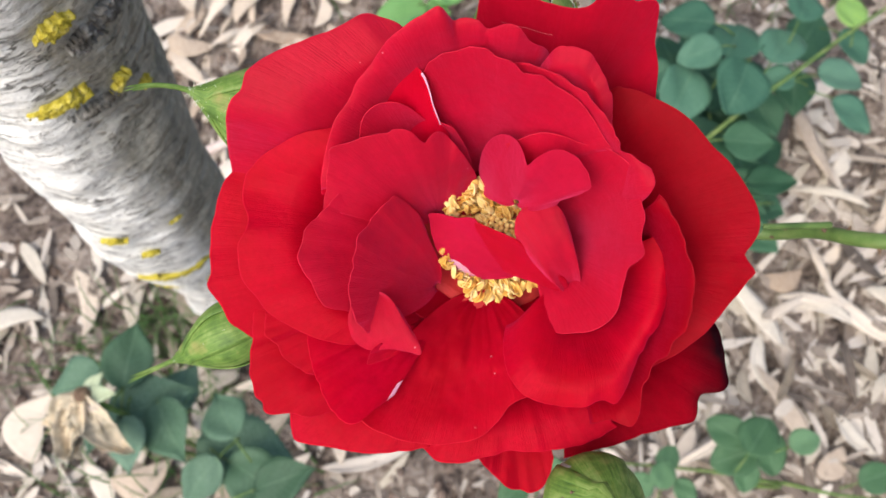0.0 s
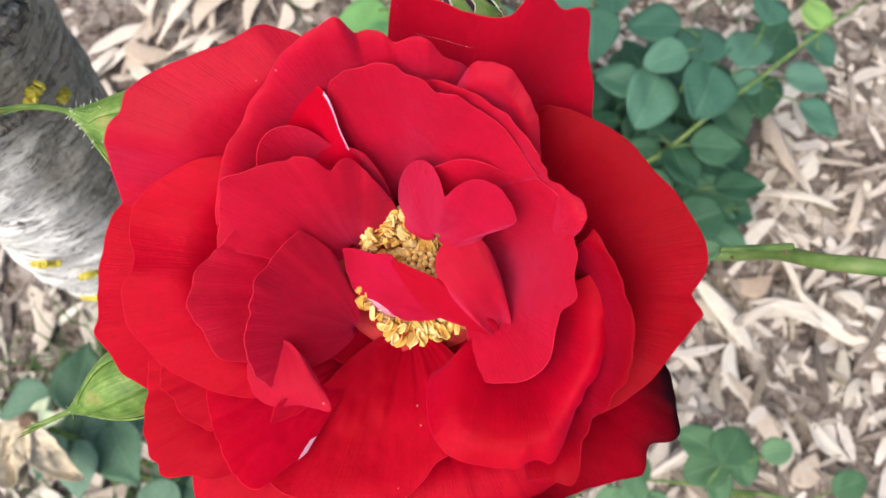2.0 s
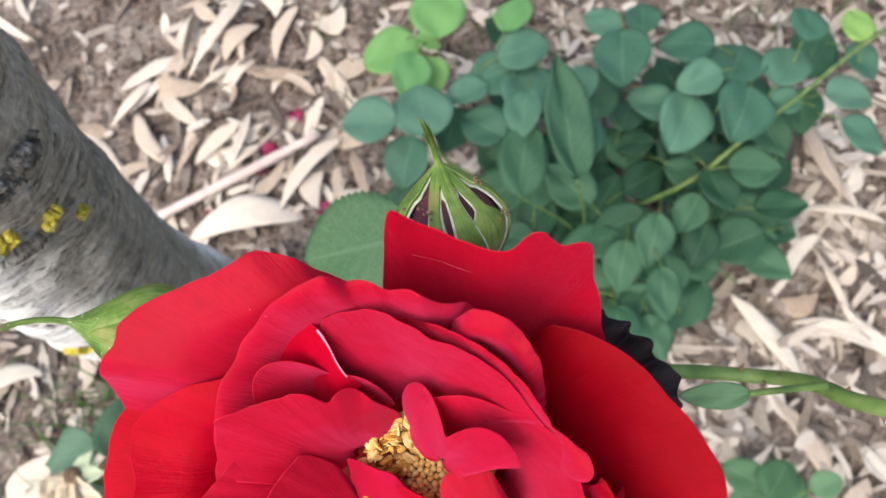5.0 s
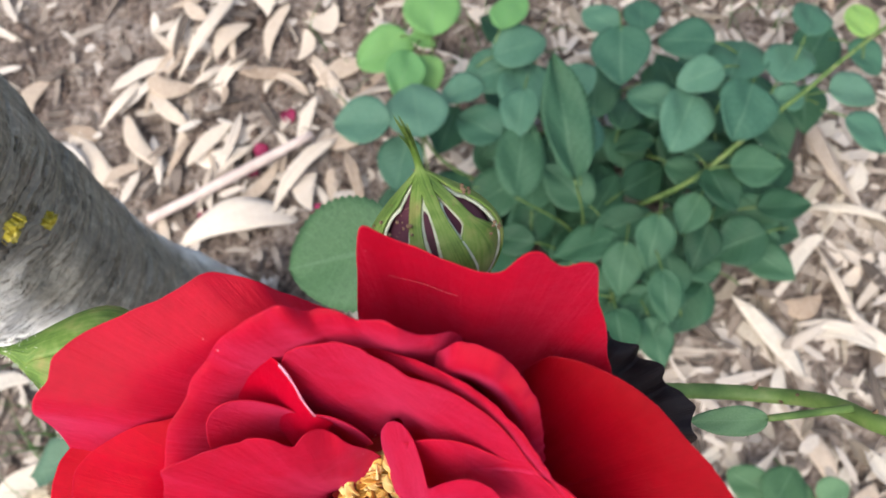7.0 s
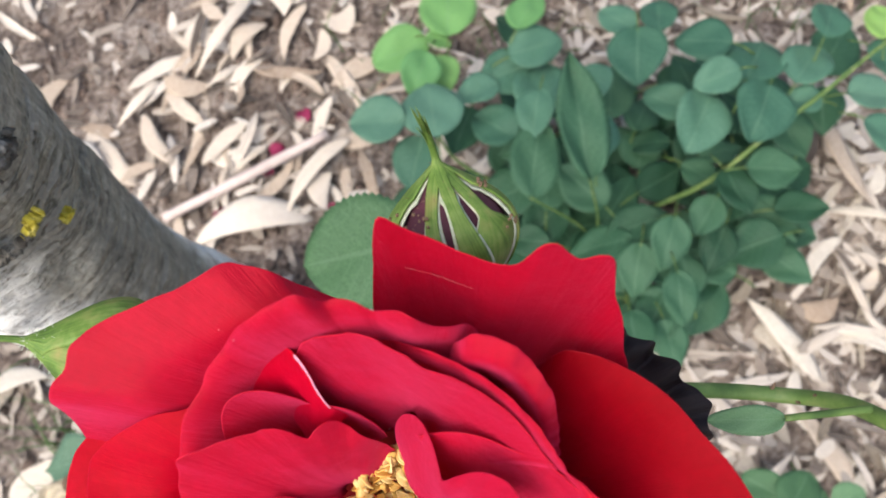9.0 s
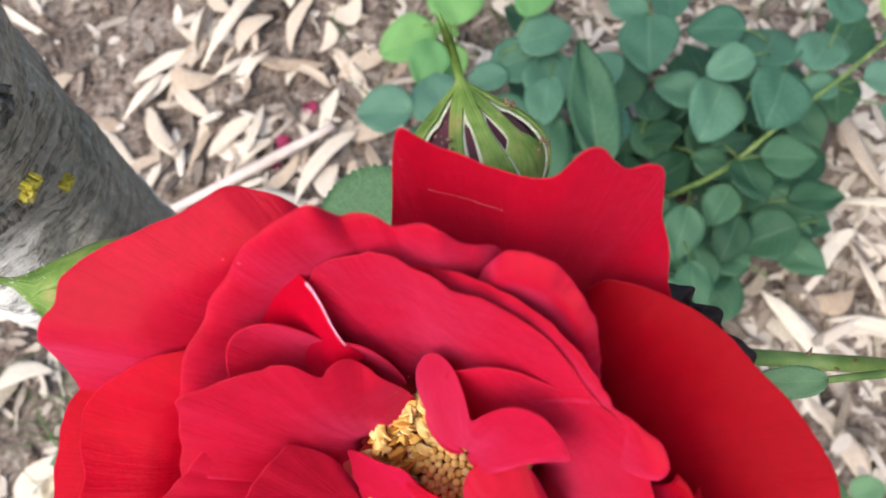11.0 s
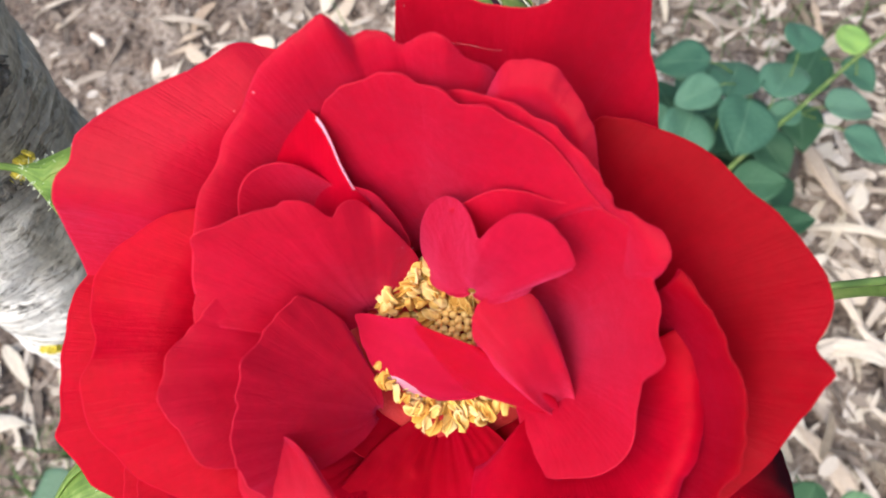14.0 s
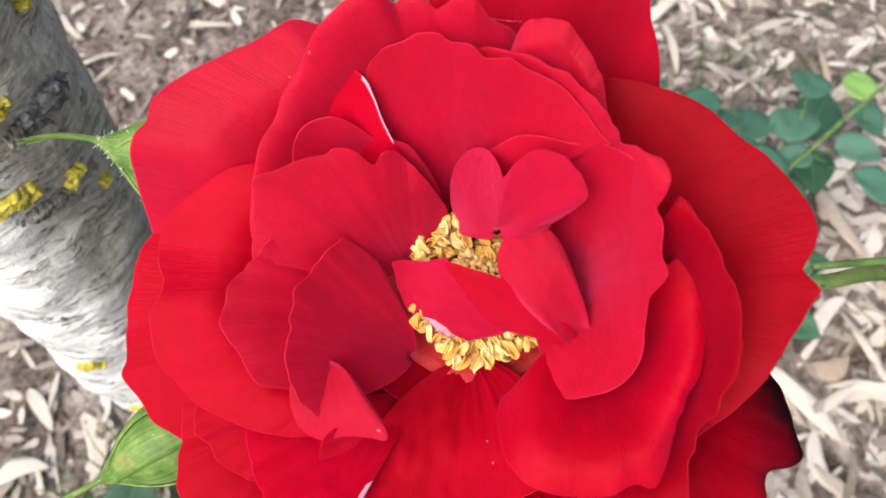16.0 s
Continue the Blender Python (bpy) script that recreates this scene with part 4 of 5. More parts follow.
def stamens():
    """Anthers on red filaments round a knot of orange pistils."""
    r2 = random.Random(3)
    cx, cy = 2.4, 0.3
    core = []
    for i in range(56):
        a, q = i * 2.39996, 0.66 * math.sqrt(i)
        core.append((cx + 0.6 + q * math.cos(a), cy + 0.8 + q * math.sin(a), 8.6 - 0.07 * q * q + r2.uniform(-0.8, 0.8)))
    bm = bmesh.new()
    bmesh.ops.create_icosphere(bm, subdivisions=2, radius=1.0)
    knob = bpy.data.meshes.new("pistil")
    bm.to_mesh(knob)
    bm.free()
    for p in core:
        part("pistil", knob, PISTIL, rose, m=pose(p[0] * MM, p[1] * MM, p[2] * MM) @ Matrix.Diagonal((0.00068, 0.00068, 0.0010, 1)))
    # four anther shapes: two folded lobes
    shapes = []
    for k in range(4):
        g = np.zeros((13, 9, 3))
        for i, u in enumerate(np.linspace(-1, 1, 13)):
            for j, v in enumerate(np.linspace(0, 1, 9)):
                w = 0.58 * math.sin(math.pi * (0.12 + 0.83 * v)) ** 0.6 * (1 + 0.2 * k % 2)
                tw = (0.9 + 0.5 * k) * (v - 0.4) * (1 if k % 2 else -1)
                lz = 0.8 * abs(u) ** 1.3 * (1 if k % 2 else -0.7)
                g[i, j] = (w * u * math.cos(tw) - lz * math.sin(tw), 2.4 * (v - 0.3), w * u * math.sin(tw) + lz * math.cos(tw) + 0.9 * math.sin(2.6 * v + k) * v)
        shapes.append(shell("anther", g * MM, 0.00022))
    for i in range(330):
        a = r2.uniform(0, 2 * math.pi)
        q = math.sqrt(r2.uniform(0.12, 1.0))
        x, y = cx + 11.5 * q * math.cos(a), cy + 13.5 * q * math.sin(a)
        z = 4.2 + 4.0 * q + r2.uniform(-1.2, 1.6) + (2.2 if y > cy + 3 else 0.6)
        part("anther", shapes[i % 4], ANTHER, rose, m=pose(x * MM, y * MM, z * MM, r2.uniform(-50, 50), r2.uniform(-50, 50), math.degrees(a) - 90 + r2.uniform(-70, 70)) @ Matrix.Diagonal((1.22, 1.15, 1.22, 1)))
        if i % 2 == 0:
            part("filament", tube("filament", [Vector((cx + 0.4 * (x - cx), cy + 0.4 * (y - cy), -4)) * MM, Vector((cx + 0.8 * (x - cx), cy + 0.8 * (y - cy), z - 3)) * MM, Vector((x, y, z)) * MM], [0.00022, 0.0002, 0.00015], 6), FILAMENT, rose)
    g = np.zeros((25, 8, 3))
    for i, u in enumerate(np.linspace(0, 2 * math.pi, 25)):
        for j, v in enumerate(np.linspace(0.02, 1, 8)):
            g[i, j] = (cx + 18 * v * math.cos(u), cy + 17 * v * math.sin(u), -6 + 4 * v * v)
    part("receptacle", shell("receptacle", g * MM, 0.0008), RECEPTACLE, rose)


stamens()


def bud_shape(length, radius, point, n=30, sides=24):
    """A pointed bud along +x, base at the origin."""
    verts, uvs = [], []
    for k in range(n):
        s = k / (n - 1)
        r = radius * (math.sin(math.pi * min(1, 0.06 + 0.80 * s)) ** 0.75) * (1 - s ** point * 0.985)
        for q in range(sides):
            a = 2 * math.pi * q / sides
            w = r * (1 + 0.025 * math.sin(5 * a + 2 * s))
            verts.append((length * s, w * math.cos(a), w * math.sin(a)))
            uvs.append((q / sides, s))
    faces = [(k * sides + q, k * sides + (q + 1) % sides, (k + 1) * sides + (q + 1) % sides, (k + 1) * sides + q) for k in range(n - 1) for q in range(sides)]
    faces += [tuple(range(sides))[::-1], tuple((n - 1) * sides + q for q in range(sides))]
    return mesh_of("bud_body", verts, faces, uvs)


def sepal_shape(length, radius, point, angle, width, tail, twist=0.0, lift=0.0, tail_end=None, slim=0.0):
    """A sepal that hugs a bud's side and runs out into a narrow tail, which tapers to a point."""
    nu, nv = 11, 34
    g = np.zeros((nu, nv, 3))
    end = Vector(tail_end) if tail_end is not None else Vector((length * (1 + tail), 0, 0))
    for i, u in enumerate(np.linspace(-1, 1, nu)):
        for j, v in enumerate(np.linspace(0, 1, nv)):
            s = v * (1 + tail)
            sb = min(s, 1.0)
            q = max(0.0, s - 1.0) / tail if tail else 0.0
            r = radius * (math.sin(math.pi * min(1, 0.06 + 0.80 * sb)) ** 0.75) * (1 - sb ** point * 0.985) * 1.06 + 0.0004 + lift * (1 - sb ** 3)
            r *= 1 - 0.75 * q
            half = width * (math.sin(math.pi * min(1.0, 0.25 + 0.5 * sb / 0.8)) ** 1.2 if sb < 0.8 else max(0.0, 1.0 - (sb - 0.8) / 0.2) * 0.85)
            half *= 1 - slim * min(1.0, max(0.0, (sb - 0.35) / 0.35))
            half = max(half, 0.0010 * (1 - q) ** 0.7)
            a = angle + twist * v + u * min(2.0, half / max(r, 0.0008))
            c = Vector((length * s, 0, 0))
            if q > 0:
                tip = Vector((length, 0, 0))
                way = tip + Vector((0.45 * tail * length, 0, 0))
                c = tip * (1 - q) ** 2 + way * 2 * q * (1 - q) + end * q * q
            fray = 0.0005 * q * q
            g[i, j] = (c.x, c.y + (r + fray) * math.cos(a), c.z + (r + fray) * math.sin(a))
    return shell("sepal", g, 0.0004)


def rose_bud(name, label, base, tip, radius, sepals, body, tail=0.6, roll=0.0, edge=False, point=2.2, tail_end=None, hairs=30, twist=0.2, slim=0.0):
    b, t = Vector(base) * MM, Vector(tip) * MM
    d = t - b
    turn = Matrix.Translation(b) @ d.to_track_quat("X", "Z").to_matrix().to_4x4() @ pose(0, 0, 0, roll, 0, 0)
    bud = thing(name, label, "rose bud", ROSE @ turn)
    r = radius * MM
    end = turn.inverted() @ (Vector(tail_end) * MM) if tail_end else None
    part("bud_body", bud_shape(d.length, r, point), body, bud)
    for k, (deg, broad, *point_at) in enumerate(sepals):
        a, slender = radians(deg), point_at[0] if point_at else slim
        mine = end + Vector((-0.0016 * (k % 3), 0.0003 * math.cos(2.3 * k), 0.0003 * math.sin(2.3 * k))) if end else Vector((d.length * (1 + tail * (1 - 0.13 * (k % 3))), 0.0004 * math.cos(2 * k), 0.0004 * math.sin(2 * k)))
        sp = part("sepal", sepal_shape(d.length, r, point, a, r * broad, tail, twist, 0.0007 * (k % 3), mine, slender), SEPAL, bud)
        if edge:
            part("downy_edge", sepal_shape(d.length * 0.97, r, point, a, r * broad + 0.0006, 0.02, twist / (1 + tail), 0.0007 * (k % 3) - 0.0005, None, slender), FUZZ, sp, "white downy sepal edge")
    # fine hairs and glands along the sepal edges
    r2 = random.Random(int(radius * 100) + len(sepals) + int(base[0]))
    verts, faces = [], []
    for _ in range(hairs):
        s, a = r2.uniform(0.25, 1.0), r2.uniform(0, 6.283)
        q = r * (math.sin(math.pi * min(1, 0.06 + 0.80 * s)) ** 0.75) * (1 - s ** point * 0.985) * 1.06 + 0.0006
        p = Vector((d.length * s, q * math.cos(a), q * math.sin(a)))
        out = Vector((r2.uniform(-0.5, 0.8), math.cos(a) + r2.uniform(-0.5, 0.5), math.sin(a) + r2.uniform(-0.5, 0.5))).normalized() * r2.uniform(0.0005, 0.0014)
        side = out.cross(Vector((0.3, 0.5, 0.8))).normalized() * 0.00006
        up = out.cross(side).normalized() * 0.00006
        k = len(verts)
        verts += [p - side - up, p + side - up, p + up, p + out - side * 0.8, p + out + side * 0.8, p + out + up]
        faces += [(k, k + 1, k + 4, k + 3), (k + 1, k + 2, k + 5, k + 4), (k + 2, k, k + 3, k + 5), (k + 3, k + 4, k + 5)]
    part("fringe", mesh_of("fringe", verts, faces), BROWN_STEM if edge else FUZZ, bud, "fine hairs on the sepals")
    if edge:
        # crumbs of dry pollen and frass caught on the sepals
        bm = bmesh.new()
        for deg, s in ((62, 0.72), (40, 0.62), (20, 0.66), (150, 0.55), (75, 0.5), (165, 0.8)):
            for _ in range(9):
                a, s1 = radians(deg + r2.gauss(0, 7)), s + r2.gauss(0, 0.03)
                q = r * (math.sin(math.pi * min(1, 0.06 + 0.80 * s1)) ** 0.75) * (1 - s1 ** point * 0.985) * 1.06 + 0.0018
                bmesh.ops.create_icosphere(bm, subdivisions=1, radius=r2.uniform(0.00012, 0.0004), matrix=Matrix.Translation((d.length * s1, q * math.cos(a), q * math.sin(a))))
        me = bpy.data.meshes.new("frass")
        bm.to_mesh(me)
        bm.free()
        part("frass", me, BROWN_STEM, bud, "brown crumbs on the sepals")
    return bud


FIVE = [(0, 0.66), (75, 0.62), (140, 0.66), (215, 0.62), (288, 0.66)]
rose_bud("rose_bud", "green rose bud with long leafy sepal tips beside the bloom", (-45, 26, -1), (-65.5, 32, 8), 12.2, FIVE, BUD_GREEN, 0.62, 20, point=1.35, tail_end=(-78, 31.4, 13), hairs=150)
rose_bud("rose_bud", "plump green rose bud with a thin pointed tip", (-52, -20, -13), (-77, -31, -17), 8.8, FIVE, BUD_GREEN, 0.5, 30, point=1.7, hairs=20)
rose_bud("rose_bud", "round green rose bud seen from above with closed sepals", (23, -59, 2), (26.5, -53, 28), 11.0, [(90, 0.85), (165, 0.7), (20, 0.7), (235, 0.7), (305, 0.7)], BUD_PURPLE, 0.1, 0, edge=True, hairs=4)
rose_bud("rose_bud", "dark purple rose bud with green sepals and white downy edges", (10.5, 39, 6), (6.8, 59.0, 15), 10.2, [(82, 0.16, 0.3), (112, 0.24, 0.4), (22, 0.66, 0.5), (143, 0.90, 1.0), (200, 0.60, 0.4), (278, 0.8, 0.5)], BUD_PURPLE, 0.42, 0, edge=True, point=3.4, tail_end=(4.5, 66.0, 27), twist=-0.4, slim=0.50)

# the flower's own stem with thorns and a leaflet
stem_line = [(8, 0, -10), (24, 6, -32), (47, 8, -58), (72, 6, -71), (93, 4, -71), (101.6, 4.3, -57), (107.3, 1.8, -42), (120, 0, -34), (155, -4, -38), (240, 0, -90), (720, -80, -640)]
stem = part("stem", tube("stem", [Vector(p) * MM for p in stem_line], [0.004, 0.0024, 0.0021, 0.0021, 0.0021, 0.0021, 0.0022, 0.0023, 0.0025, 0.003, 0.003], 14, 90), STEM, rose, "green thorny stem")
part("calyx", tube("calyx", [Vector(p) * MM for p in ((4, 0, -7), (6, 0, -10), (10, 0.5, -14), (16, 2, -18))], [0.011, 0.009, 0.006, 0.003], 18), SEPAL, rose)


# ---- leaves ----
def leaflet_mesh(k):
    """A serrated oval rose leaflet of unit length along +y, folded at the midrib."""
    r2 = random.Random(100 + k)
    nu, nv = 9, 37
    wide, tip = r2.uniform(0.39, 0.46), r2.uniform(0.5, 0.68)
    if 40 <= k < 60:
        wide, tip = r2.uniform(0.33, 0.40), r2.uniform(0.8, 1.05)
    if k >= 80:
        wide, tip = r2.uniform(0.33, 0.39), r2.uniform(1.25, 1.6)
    fold, droop = r2.uniform(0.05, 0.16), r2.uniform(-0.05, 0.22)
    g = np.zeros((nu, nv, 3))
    for i, u in enumerate(np.linspace(-1, 1, nu)):
        for j, v in enumerate(np.linspace(0, 1, nv)):
            w = wide * (math.sin(math.pi * v ** 0.82) ** (0.6 if v < 0.45 else tip))
            tooth = 1 + (0.055 if k >= 80 else 0.03) * (1 if j % 2 else -0.8) * abs(u) ** 6
            g[i, j] = (u * w * tooth, v, fold * abs(u) * w * 2 - droop * v * v + 0.02 * math.sin(9 * v + 4 * u + k) + 0.015 * noise.noise((4 * u, 4 * v, k)))
    return shell("leaflet", g, 0.008)


LEAFLETS = [leaflet_mesh(k) for k in range(7)]
YOUNG_LEAFLETS = [leaflet_mesh(k + 20) for k in range(3)]
lr = random.Random(11)


DARK_SHADED_LEAFLETS = [leaflet_mesh(k + 40) for k in range(5)]
SPRIG_LEAFLETS = [leaflet_mesh(k + 60) for k in range(4)]
POINTED_LEAFLETS = [leaflet_mesh(k + 80) for k in range(5)]


def leaflet(parent, x, y, z, heading, size, tilt=0.0, roll=0.0, young=False, dark_shaded=False, sprig=False, pointed=False):
    me = lr.choice(POINTED_LEAFLETS if pointed else YOUNG_LEAFLETS if young else DARK_SHADED_LEAFLETS if dark_shaded else SPRIG_LEAFLETS if sprig else LEAFLETS)
    return part("leaflet", me, YOUNG if young else DARK_SHADED if dark_shaded else SPRIG if sprig else DULL if pointed else LEAF, parent, m=pose(x, y, z, tilt, roll, heading - 90) @ Matrix.Diagonal((size, size, size, 1)))


near_leaves, low_leaves, young_leaves, left_leaves, right_leaves, placed = [], [], [], [], [], []
young_leaves += [(-0.018, 0.529, 0.14, 87, 0.075), (-0.039, 0.531, 0.13, -163, 0.067), (-0.038, 0.507, 0.15, -110, 0.052), (-0.040, 0.533, 0.14, -18, 0.030), (-0.028, 0.514, 0.13, -84, 0.046), (0.391, 0.476, 0.15, 87, 0.043), (0.051, 0.510, 0.17, 59, 0.049)]
near_leaves += [(-0.030, 0.402, 0.17, 97, 0.075), (-0.059, 0.421, 0.17, 174, 0.060), (-0.045, 0.414, 0.15, -111, 0.057), (0.042, 0.487, 0.16, 17, 0.060), (0.060, 0.482, 0.15, -163, 0.055), (0.030, 0.464, 0.15, -163, 0.047), (0.043, 0.410, 0.14, 142, 0.054), (0.063, 0.427, 0.15, 76, 0.067), (0.068, 0.437, 0.18, -104, 0.051), (0.124, 0.429, 0.17, 111, 0.052), (0.114, 0.369, 0.17, 84, 0.057), (0.165, 0.500, 0.17, -97, 0.066), (0.188, 0.506, 0.15, 83, 0.049), (0.166, 0.510, 0.15, 139, 0.046), (0.249, 0.474, 0.17, 162, 0.057), (0.255, 0.434, 0.17, 64, 0.071), (0.297, 0.427, 0.17, 55, 0.061), (0.248, 0.441, 0.18, -163, 0.047)]
near_leaves += [(0.209, 0.423, 0.14, 151, 0.051), (0.224, 0.428, 0.16, -116, 0.066), (0.275, 0.427, 0.17, -116, 0.066), (0.321, 0.412, 0.16, 174, 0.037), (0.348, 0.423, 0.15, -6, 0.050), (0.354, 0.391, 0.16, -41, 0.052), (0.382, 0.477, 0.14, -43, 0.046), (0.326, 0.466, 0.18, 63, 0.051)]
low_leaves += [(0.251, 0.361, 0.14, -5, 0.057), (0.234, 0.365, 0.13, -71, 0.056), (0.227, 0.342, 0.12, -125, 0.048), (0.175, 0.264, 0.15, -88, 0.053), (0.184, 0.322, 0.13, -107, 0.057)]
low_leaves += [(0.137, 0.437, 0.11, 84, 0.061), (0.349, 0.472, 0.10, 54, 0.075), (0.354, 0.463, 0.09, -101, 0.057), (0.285, 0.336, 0.09, -5, 0.055), (0.290, 0.310, 0.09, -164, 0.068), (0.169, 0.236, 0.09, -78, 0.055), (0.189, 0.263, 0.08, 16, 0.047), (0.151, 0.262, 0.08, -67, 0.051), (0.148, 0.313, 0.10, -174, 0.070), (0.087, 0.369, 0.07, -133, 0.074), (0.136, 0.343, 0.07, 84, 0.072), (0.125, 0.348, 0.10, 132, 0.066), (0.069, 0.356, 0.08, 85, 0.075), (0.159, 0.363, 0.09, 27, 0.066), (0.206, 0.392, 0.09, -39, 0.052), (0.063, 0.389, 0.08, -163, 0.081), (0.154, 0.305, 0.11, -106, 0.058), (0.200, 0.421, 0.08, 175, 0.054)]
low_leaves += [(0.224, 0.398, 0.09, 16, 0.051), (0.228, 0.432, 0.08, -116, 0.051), (-0.000, 0.468, 0.10, -112, 0.063), (-0.038, 0.383, 0.08, -163, 0.064), (0.276, 0.390, 0.08, -71, 0.063), (0.176, 0.333, 0.10, -164, 0.060), (0.103, 0.299, 0.08, -105, 0.068), (0.139, 0.245, 0.09, -87, 0.058), (0.081, 0.424, 0.11, -163, 0.063), (0.101, 0.394, 0.07, 75, 0.078), (0.010, 0.390, 0.07, 175, 0.065), (0.270, 0.337, 0.08, -39, 0.052), (0.236, 0.321, 0.10, -117, 0.057), (0.095, 0.468, 0.09, 94, 0.067), (0.072, 0.546, 0.08, 141, 0.059), (0.261, 0.422, 0.08, 90, 0.058), (0.166, 0.436, 0.08, 65, 0.059), (0.230, 0.465, 0.09, 109, 0.057)]
left_leaves += [(-0.234, 0.075, 0.18, -11, 0.083), (-0.299, 0.090, 0.21, 19, 0.068), (-0.286, 0.113, 0.22, 86, 0.053), (-0.304, 0.123, 0.22, -172, 0.053), (-0.261, 0.105, 0.21, -56, 0.055), (-0.280, 0.092, 0.22, -84, 0.042), (-0.263, 0.098, 0.18, 63, 0.044), (-0.203, 0.057, 0.19, -29, 0.055), (-0.189, 0.073, 0.22, 123, 0.045), (-0.173, 0.033, 0.21, 18, 0.048), (-0.208, 0.059, 0.20, -129, 0.043), (-0.293, 0.101, 0.22, -105, 0.039)]
right_leaves += [(0.239, 0.072, 0.13, 147, 0.039), (0.238, 0.061, 0.14, 54, 0.045), (0.250, 0.066, 0.12, -162, 0.045), (0.259, 0.083, 0.12, -77, 0.045), (0.277, 0.067, 0.13, 18, 0.030), (0.242, 0.057, 0.12, -98, 0.031), (0.157, 0.040, 0.13, -162, 0.032), (0.158, 0.032, 0.15, 74, 0.028), (0.166, 0.049, 0.12, 55, 0.028), (0.182, 0.042, 0.11, -64, 0.028), (0.339, 0.037, 0.11, 18, 0.036), (0.081, 0.054, 0.12, -162, 0.035), (0.044, 0.042, 0.14, -133, 0.033)]
placed += [(-0.306, 0.642, -121, 0.130, 0.018), (-0.347, 0.604, -122, 0.134, 0.017), (-0.393, 0.602, -146, 0.086, 0.018), (-0.417, 0.565, -131, 0.077, 0.015), (-0.319, 0.678, -43, 0.045, 0.015), (-0.305, 0.587, -144, 0.051, 0.012), (-0.217, 0.642, -109, 0.081, 0.018), (-0.189, 0.622, -105, 0.044, 0.012), (-0.164, 0.662, -158, 0.046, 0.021), (-0.233, 0.597, -13, 0.103, 0.019), (-0.144, 0.584, -152, 0.068, 0.022), (-0.380, 0.510, -55, 0.096, 0.011), (-0.300, 0.497, -132, 0.075, 0.017), (-0.446, 0.498, -48, 0.108, 0.025), (-0.406, 0.464, -147, 0.051, 0.015), (-0.528, 0.590, -106, 0.052, 0.024), (-0.348, 0.393, -71, 0.045, 0.010), (-0.262, 0.384, -169, 0.138, 0.029)]
placed += [(-0.184, 0.446, -130, 0.117, 0.019), (-0.174, 0.427, -94, 0.049, 0.018), (-0.126, 0.434, -76, 0.084, 0.016), (-0.144, 0.484, -178, 0.062, 0.018), (-0.240, 0.679, -59, 0.040, 0.015), (-0.469, 0.535, 161, 0.051, 0.015), (-0.225, 0.577, -129, 0.035, 0.012), (0.309, 0.254, -95, 0.117, 0.016), (0.370, 0.228, -12, 0.080, 0.022), (0.283, 0.226, -56, 0.044, 0.032), (0.341, 0.111, 7, 0.033, 0.023), (0.376, 0.107, -33, 0.041, 0.022), (0.355, 0.305, -129, 0.065, 0.030), (0.344, 0.076, -110, 0.036, 0.021), (0.253, 0.110, -67, 0.033, 0.029), (0.266, 0.284, 46, 0.043, 0.018), (0.404, 0.425, -45, 0.046, 0.024), (0.391, 0.356, -122, 0.071, 0.018)]
placed += [(0.421, 0.390, -140, 0.061, 0.022), (0.401, 0.292, -145, 0.053, 0.024), (0.341, 0.263, 12, 0.046, 0.030), (0.296, 0.620, -22, 0.065, 0.018), (0.152, 0.620, -56, 0.045, 0.018), (0.037, 0.622, -49, 0.063, 0.022), (-0.373, 0.245, -88, 0.093, 0.018), (-0.312, 0.243, -52, 0.102, 0.021), (-0.516, 0.297, -55, 0.065, 0.018), (-0.449, 0.245, -74, 0.090, 0.016), (-0.482, 0.137, 57, 0.031, 0.036), (-0.445, 0.073, 74, 0.033, 0.024), (-0.368, 0.071, 151, 0.040, 0.024), (-0.258, 0.037, -25, 0.030, 0.030), (-0.438, 0.291, 106, 0.046, 0.012), (0.379, 0.214, 160, 0.065, 0.022), (0.407, 0.156, 65, 0.071, 0.024), (0.390, 0.089, -51, 0.056, 0.021)]
placed += [(0.344, 0.107, 12, 0.026, 0.022), (0.312, 0.164, -87, 0.066, 0.024), (0.291, 0.141, -79, 0.039, 0.018), (0.366, 0.169, 41, 0.039, 0.022), (0.421, 0.134, -128, 0.040, 0.018), (0.360, 0.061, 45, 0.042, 0.036), (0.437, 0.228, -47, 0.038, 0.024), (0.376, 0.374, -125, 0.045, 0.018), (0.441, 0.333, -55, 0.056, 0.024), (0.417, 0.393, 54, 0.046, 0.024), (0.398, 0.455, 26, 0.034, 0.024)]


def leafy(ob, root, rows, young=False, dark_shaded=False, sprig=False, pointed=False):
    for x, y, z, heading, size in rows:
        leaflet(ob, x - root[0], y - root[1], z - root[2], heading, size * 0.92, lr.uniform(-14, 10), lr.uniform(-16, 16), young, dark_shaded, sprig, pointed)
        a = radians(heading)
        foot = Vector((x - root[0], y - root[1], z - root[2] - 0.001))
        part("leaf_stalk", tube("leaf_stalk", [foot - 0.4 * size * Vector((math.cos(a), math.sin(a), 0.5)), foot - 0.15 * size * Vector((math.cos(a), math.sin(a), 0.2)), foot + 0.05 * size * Vector((math.cos(a), math.sin(a), 0))], [0.0009, 0.0008, 0.0007], 6, 6), STEM, ob)


def shrub(label, root, stems):
    ob = thing("rose_shrub", label, "rose bush", pose(*root))
    for pts, r in stems:
        part("stem", tube("stem", [Vector(p) - Vector(root) for p in pts], list(np.linspace(r, 0.5 * r, len(pts))), 9, 24), STEM, ob)
    return ob


